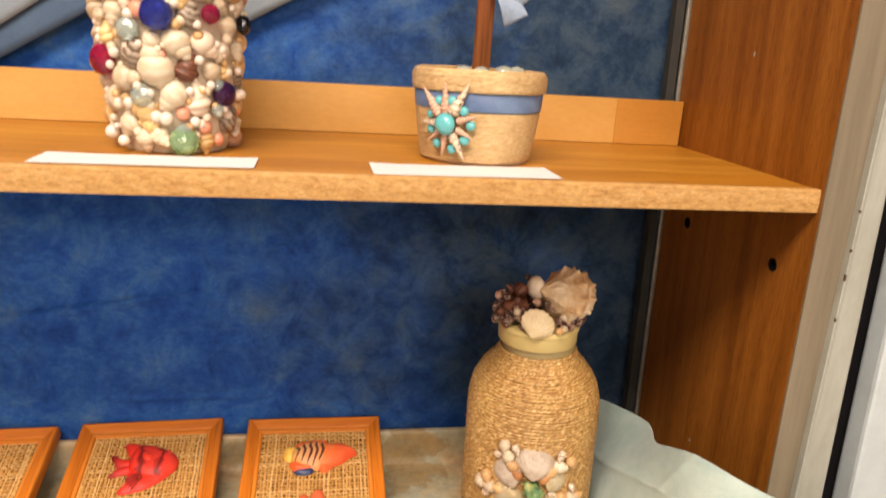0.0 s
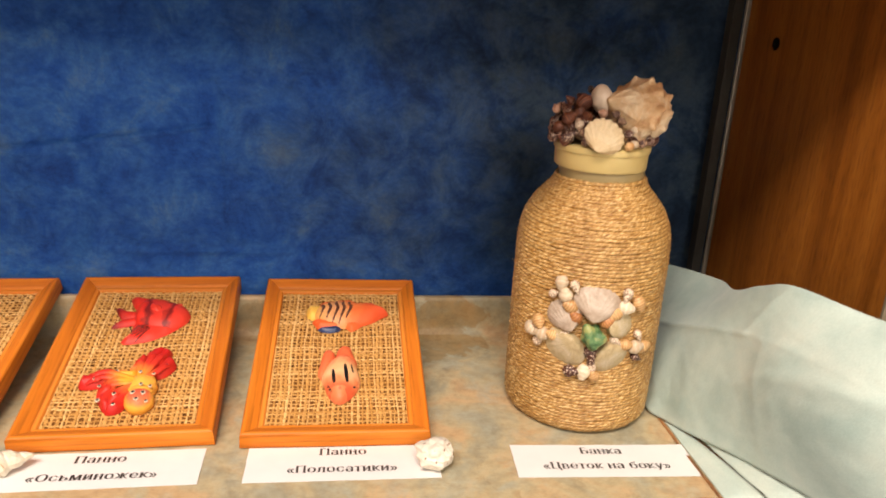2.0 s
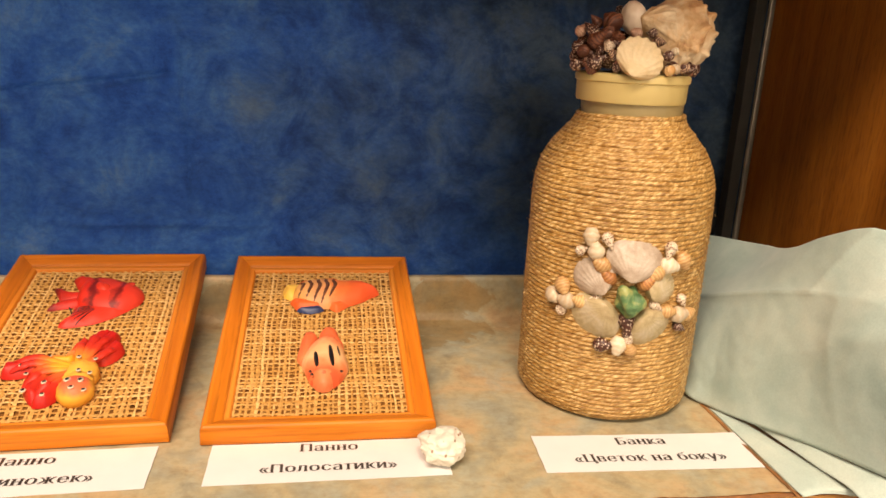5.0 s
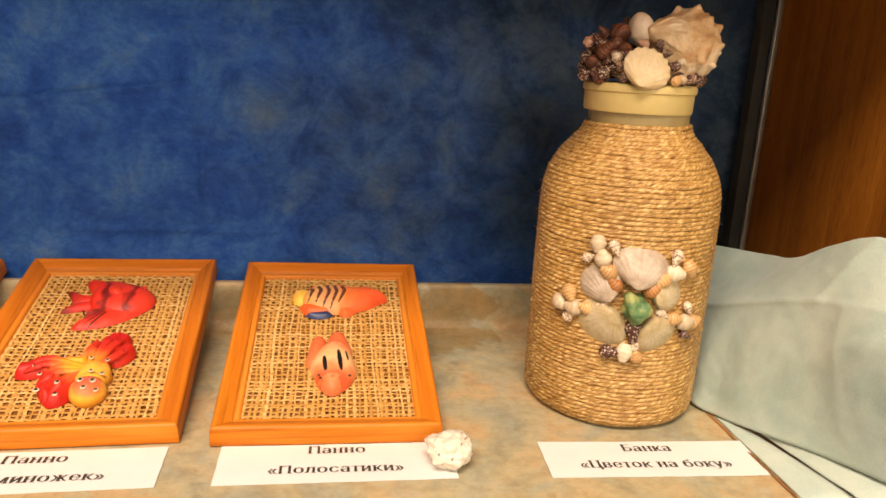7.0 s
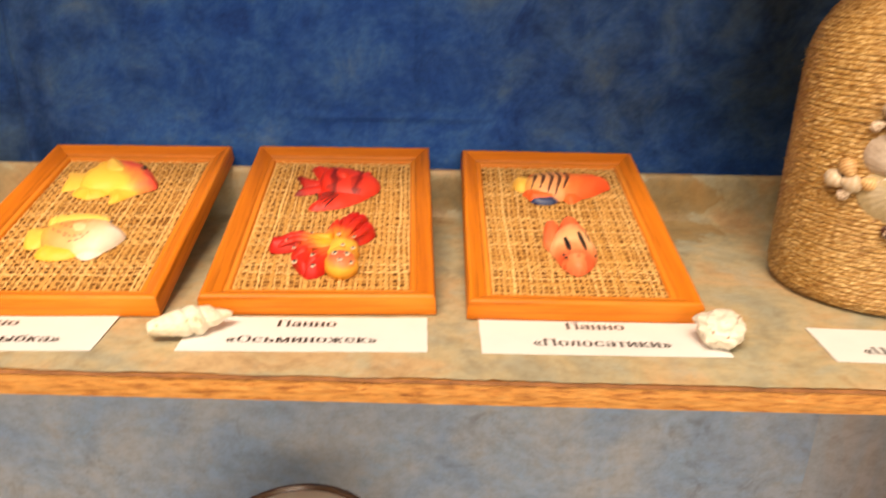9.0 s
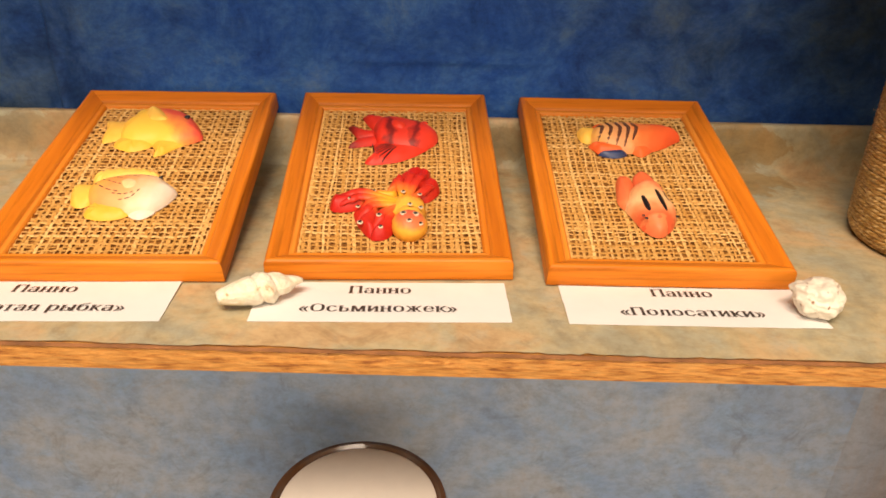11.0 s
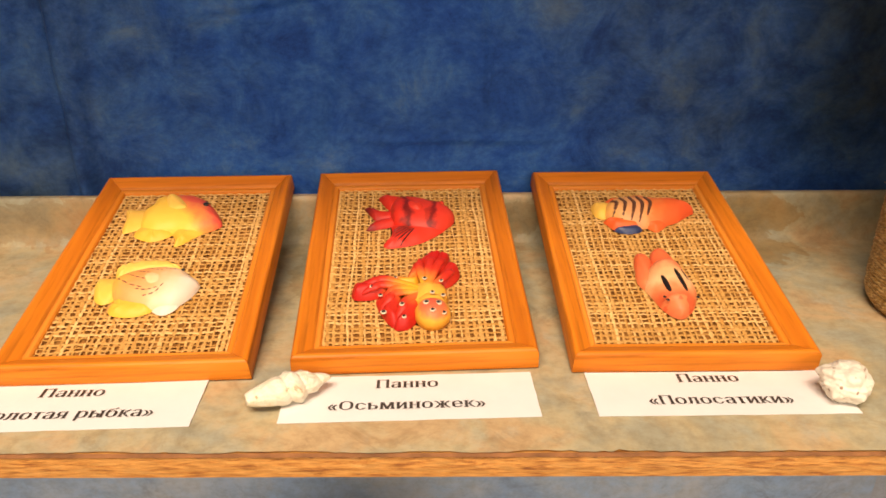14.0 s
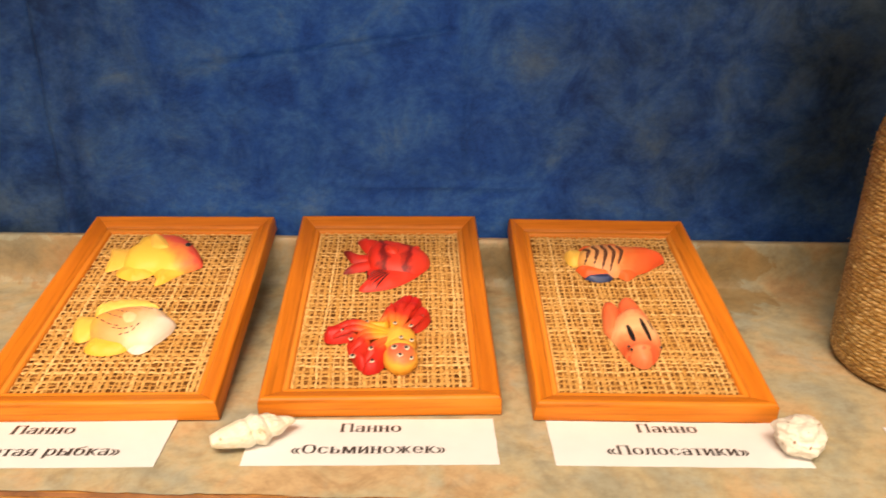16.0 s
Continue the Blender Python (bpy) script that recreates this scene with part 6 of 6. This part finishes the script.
# loose shells on the cards
def knobbly_mesh(name, r, seed):
    """A squat shell: a rounded lump with a spiral of small knobs."""
    bm = bmesh.new()
    bmesh.ops.create_icosphere(bm, subdivisions=5, radius=1)
    rnd = random.Random(seed)
    knobs = []
    for k in range(34):
        f = (k + 0.5) / 34
        z = 1 - 2 * f
        a = k * 2.4 + rnd.uniform(-0.5, 0.5)
        q = math.sqrt(1 - z * z)
        knobs.append((Vector((q * math.cos(a), q * math.sin(a), z)), rnd.uniform(0.03, 0.12)))
    for v in bm.verts:
        d = v.co.normalized()
        h = 1 + 0.2 * nz(d.x * 1.6 + seed, d.y * 1.6, d.z * 1.6) + 0.07 * nz(d.x * 7, d.y * 7, d.z * 7 + seed)
        for c, amp in knobs:
            h += amp * math.exp(-((d - c).length / 0.16) ** 2)
        v.co = Vector((d.x * 1.08, d.y * 0.88, d.z * 0.74)) * h * r
    return bm_mesh(name, bm, True)


WHITE_ROUGH = dotted("rough_white_shell", (0.84, 0.78, 0.66), (0.34, 0.2, 0.12), 230, 0.14, 0.6)
tagged(part("white_shell", knobbly_mesh("knobbly_shell", 0.013, 3.0), WHITE_ROUGH, None, "", pose(0.1288, 0.0425, 0.0108, 0, 8, 20)), "knobbly white seashell with brown specks on a label", "seashell")
LONG = snail_mesh("long_shell", 6, 0.2, 0.6, 0.34, 0.2, 0.14, 8, 72, 96, 0.12, 0.46)
CREAM_SHELL = mottled("cream_whelk", [(0.32, (0.46, 0.28, 0.13)), (0.38, (0.76, 0.66, 0.47)), (0.55, (0.81, 0.74, 0.59))], 9, 0.5, 24, 0.25, 0.01)
tagged(part("whelk_shell", LONG, CREAM_SHELL, None, "", pose(-0.159, 0.0405, 0.0088, 90, 0, 118) @ Matrix.Scale(0.0445, 4) @ Matrix.Translation((0, 0, -0.5))), "long white whelk shell with a spired tip", "seashell")

# ---------------------------------------------------------------- upper shelf
vase = thing("shell_vase", pose(-0.038, 0.108, US_Z1), "vase crusted all over with pale snail shells, pearls and glass gems", "vase")
part("core", lathe("core", [(0, 0), (0.034, 0), (0.0375, 0.01), (0.043, 0.09), (0.043, 0.16), (0.038, 0.165), (0.038, 0.02), (0, 0.015)]), CERAMIC, vase, "cream plaster core")
rnd = random.Random(21)
STONE_SHELL = banded("grey_brown_shell", (0.42, 0.34, 0.26), (0.2, 0.14, 0.09), 1.6, 0.3)
YELLOW_SHELL = banded("yellowish_shell", (0.82, 0.6, 0.28), (0.78, 0.5, 0.2), 1.2, 0.2)
CORAL = plain("coral_bead", (0.78, 0.32, 0.2), 0.3, amt=0.08)
GEM_BLACK = gem("black_glass", (0.01, 0.012, 0.02))


def on_vase(deg, z, lift=0.0):
    a = radians(deg)
    n = Vector((math.cos(a), math.sin(a), 0))
    return n * (0.0365 + 0.007 * min(1, z / 0.09) + lift) + Vector((0, 0, z)), n


def vase_shell(deg, z, size, mesh, mat, spin, lean):
    p, n = on_vase(deg, z)
    part("snail_shell", mesh, mat, vase, "", frame_on(p, n, spin, size, lean) @ Matrix.Translation((0, 0, -0.4)))


def vase_bead(name, deg, z, r, mesh, mat, lift=0.003, label=""):
    p, n = on_vase(deg, z, lift)
    part(name, mesh, mat, vase, label, frame_on(p, n, rnd.uniform(0, 360), r))


# the shells and stones that face the room: degrees round, height and size in millimetres
for deg, z, size in ((-158, 86, 15), (-129, 90, 17), (-37, 97, 13), (-8, 99, 14), (-26, 84, 17), (-95, 73, 15), (-76, 73, 22), (-53, 73, 20), (-33, 68, 16), (-44, 55, 17), (-141, 35, 20), (-79, 40, 22), (-125, 19, 18), (-163, 19, 14), (-109, 10, 16), (-94, 12, 16), (8, 12, 15), (-160, 66, 16), (-170, 45, 16), (-9, 70, 16), (-115, 100, 16)):
    vase_shell(deg, z / 1000, size / 1000, PERI, rnd.choice((SH_WHITE, SH_WHITE, SH_EGG)), rnd.uniform(-60, 60), rnd.uniform(60, 100))
vase_shell(-93, 0.055, 0.028, PERI, SH_WHITE, 180, 82)
vase_shell(-124, 0.049, 0.022, PERI, SH_WHITE, 80, 85)
vase_shell(-58, 0.036, 0.026, SNAIL, SH_EGG, 185, 84)
vase_shell(-67, 0.056, 0.021, TURBAN, SH_BROWN, 160, 70)
for deg, z, size in ((-65, 89, 19), (-113, 63, 21), (6, 49, 14), (-21, 20, 19)):
    vase_shell(deg, z / 1000, size / 1000, PERI, STONE_SHELL, rnd.uniform(0, 360), 70)
for deg, z, size in ((4, 60, 17), (-105, 28, 19), (-102, 19, 14), (-49, 8, 15), (-30, 55, 14), (-145, 75, 15)):
    vase_shell(deg, z / 1000, size / 1000, ROUND, YELLOW_SHELL, rnd.uniform(0, 360), 80)
for deg, z, size in ((-104, 91, 11), (-72, 27, 9), (3, 27, 8), (-52, 18, 10), (-36, 9, 9), (-88, 64, 7)):
    vase_bead("coral_bead", deg, z / 1000, size / 2000, GEMB, CORAL)
for deg, z, size in ((-76, 96, 6), (4, 38, 8), (-86, 24, 9), (-94, 25, 8), (-130, 7, 8), (-152, 11, 10), (-60, 84, 6), (-84, 84, 6), (-110, 88, 7), (-58, 62, 6), (-108, 44, 6), (-66, 42, 6), (-48, 46, 6), (-118, 33, 7), (-98, 40, 6), (-62, 22, 7), (-80, 12, 6), (-34, 30, 7), (-135, 56, 6), (-128, 64, 7)):
    vase_bead("pearl", deg, z / 1000, size / 2000, BALL, PEARL, 0.005)
for deg, z, size in ((-112, 79, 15), (-39, 45, 9), (-105, 38, 15), (-40, 29, 10), (-72, 15, 12)):
    vase_bead("glass_gem", deg, z / 1000, size / 2000, GEMF, GEM_CLEAR, 0.005, "clear sparkling glass gem")
for deg, z, size, mat, label in ((-89, 89, 21, GEM_BLUE, "deep blue glass gem"), (-49, 91, 13, GEM_RED, "crimson glass gem"), (-149, 59, 22, GEM_RED, "crimson glass gem"), (-2, 86, 14, GEM_BLACK, "black glass gem"), (-33, 40, 18, GEM_VIOLET, "dark violet glass gem"), (-72, 9, 20, GEM_GREEN, "pale green glass gem")):
    vase_bead("glass_gem", deg, z / 1000, size / 2000, GEMF, mat, 0.005, label)
# the rest of the crust, all round and further up
for j in range(10):
    z = 0.009 + j * 0.0162
    for k in range(20):
        deg = 18 * (k + 0.5 * (j % 2) + rnd.uniform(-0.2, 0.2))
        if -170 < (deg + 180) % 360 - 180 < 12 and z < 0.1:
            continue
        vase_shell(deg, max(0.007, z + rnd.uniform(-0.004, 0.004)), rnd.uniform(0.0175, 0.025), rnd.choice((PERI, PERI, PERI, ROUND)), rnd.choice((SH_WHITE, SH_WHITE, SH_EGG, SH_PINK, SH_TAN, YELLOW_SHELL)), rnd.uniform(0, 360), rnd.uniform(45, 110))
for k in range(300):
    deg, z = rnd.uniform(-180, 180), rnd.uniform(0.004, 0.16)
    vase_bead("small_pearl", deg, z, rnd.uniform(0.0022, 0.0036), BALL, rnd.choice((PEARL, PEARL, SH_WHITE, SH_EGG, SH_TAN)), 0.0035)

PXX, PYY = 0.1795, 0.106
pot = thing("twine_pot", pose(PXX, PYY, US_Z1), "small flower pot wrapped in twine with a shell and turquoise star", "flower pot")
PB = [(0.041, 0.0015), (0.0425, 0.01), (0.0445, 0.025), (0.046, 0.037)]
part("pot_body", lathe("pot_body", [(0, 0), (0.0395, 0), (0.041, 0.002), (0.0455, 0.045), (0.047, 0.056), (0.047, 0.062), (0.042, 0.0625), (0.041, 0.052), (0, 0.05)]), CERAMIC, pot, "plaster pot inside the twine")
part("twine", rope_wrap("twine", PB, 0.0008, 0.0014, 260, 6, 0.3, 3.0, 0.3, -0.05), JUTE, pot, "fine wound twine")
part("blue_ribbon", lathe("blue_ribbon", [(0.0464, 0.0375), (0.0471, 0.038), (0.0478, 0.0495), (0.0474, 0.05), (0.0464, 0.05)], 64), RIBBON_BLUE, pot, "slate-blue satin ribbon")
part("rim_twine", rope_wrap("rim_twine", [(0.0485, 0.0505), (0.0492, 0.053), (0.0494, 0.061), (0.048, 0.064), (0.0455, 0.0652)], 0.0009, 0.0014, 260, 6, 0.3, 6.0, 0.3, -0.05), JUTE, pot, "twine-wound rim")
part("filling", blob_mesh("filling", 0.042, 0.042, 0.006, 0.2, 3), HAIR, pot, "", pose(0, 0, 0.056))
for k, (x, y, s) in enumerate(((0.014, -0.018, 0.0075), (0.026, -0.006, 0.007), (-0.015, -0.016, 0.006), (-0.004, -0.024, 0.006))):
    part("glass_pebble", GEMB, GEM_CLEAR, pot, "clear glass pebble", Matrix.Translation((x, y, 0.064)) @ Matrix.Scale(s, 4))
bm = bmesh.new()
bmesh.ops.create_cone(bm, cap_ends=True, segments=20, radius1=0.0066, radius2=0.0058, depth=0.2)
bmesh.ops.translate(bm, vec=(0, 0, 0.155), verts=bm.verts)
for v in bm.verts:
    v.co.x += 0.012 * (v.co.z - 0.055)
part("stick", bm_mesh("stick", bm, True), BARK, pot, "reddish-brown stick trunk")


def bow_tail(x0, z0, x1, z1, w, tw):
    def fn(u, v):
        c = Vector((x0 + (x1 - x0) * u, -0.0095 - 0.006 * math.sin(u * 2.6), z0 + (z1 - z0) * u))
        d = Vector((x1 - x0, 0, z1 - z0)).normalized()
        s = Vector((-d.z, 0.5 * math.sin(u * 3 + tw), d.x)).normalized()
        return c + s * (v - 0.5) * w * (0.7 + 0.3 * u)
    return grid_mesh("ribbon_tail", 20, 8, fn, 0.0004)


part("ribbon_tail", bow_tail(0.004, 0.13, 0.021, 0.1, 0.019, 0.3), RIBBON_PALE, pot, "pale blue ribbon end")
part("ribbon_tail", bow_tail(0.003, 0.135, 0.026, 0.112, 0.012, 1.4), RIBBON_PALE, pot, "pale blue ribbon end")
part("ribbon_knot", blob_mesh("ribbon_knot", 0.009, 0.009, 0.007, 0.2, 3), RIBBON_PALE, pot, "pale blue ribbon knot", pose(0.0015, -0.002, 0.134))


def on_pot(dx, z):
    a = math.atan2(-0.86, -0.62) + dx / 0.046
    n = Vector((math.cos(a), math.sin(a), 0.0)).normalized()
    return n * (0.0425 + 0.1 * z + 0.0015) + Vector((0, 0, z)), n


SCX, SCZ = 0.0, 0.0285
for k, ang in enumerate((62, 95, 130, 180, 222, 262, 300, 335, 18)):
    L = (0.026, 0.022, 0.024, 0.015, 0.013, 0.016, 0.021, 0.014, 0.016)[k]
    d = radians(ang)
    p, n = on_pot(SCX + math.cos(d) * 0.007, SCZ + math.sin(d) * 0.007)
    tang = Vector((-n.y, n.x, 0))
    ax = (tang * math.cos(d) + Vector((0, 0, 1)) * math.sin(d)).normalized()
    q = ax.to_track_quat("Z", "Y").to_matrix().to_4x4()
    part("spire_shell", SPIRE, SH_PINK if k % 3 else SH_SPECK, pot, "", Matrix.Translation(p + n * 0.003) @ q @ Matrix.Scale(L, 4))
for ang, rad, s in ((78, 0.016, 0.0038), (112, 0.0165, 0.0036), (40, 0.0145, 0.0034), (0, 0.016, 0.0036), (-40, 0.016, 0.0038), (-78, 0.0175, 0.0036), (240, 0.0165, 0.0036), (200, 0.014, 0.0036), (158, 0.0145, 0.0032)):
    d = radians(ang)
    p, n = on_pot(SCX + math.cos(d) * rad, SCZ + math.sin(d) * rad)
    part("turquoise_chip", GEMB, TURQ, pot, "", frame_on(p + n * 0.002, n, ang, s))
p, n = on_pot(SCX, SCZ)
part("turquoise_bead", GEMB, TURQ, pot, "large turquoise bead", frame_on(p + n * 0.006, n, 10, 0.0078))

card(-0.041, 0.0235, 1.5, 0.131, 0.036, [], 0.3, 7, "blank-looking white label standing before the vase", US_Z1 + 0.0004)
card(0.161, 0.0205, 2.0, 0.125, 0.04, [], 0.3, 8, "white label with curled ends before the pot", US_Z1 + 0.0004)

# ---------------------------------------------------------------- bottom shelf
dish = thing("lidded_pot", pose(-0.1175, 0.0675, LOW_Z + 0.0008), "brown-glazed round pot with a pale flat lid", "pot")
part("pot_body", lathe("pot_body", [(0, 0), (0.04, 0), (0.05, 0.02), (0.058, 0.1), (0.0605, 0.2), (0.0605, 0.235), (0.0588, 0.24), (0.0555, 0.2405), (0.053, 0.237), (0, 0.235)], 72), RIM_BROWN, dish)
part("pot_lid", lathe("pot_lid", [(0, 0.2355), (0.0523, 0.2355), (0.0528, 0.2385), (0.0515, 0.2392), (0, 0.2385)], 72), PALE_LID, dish, "pale pinkish lid")
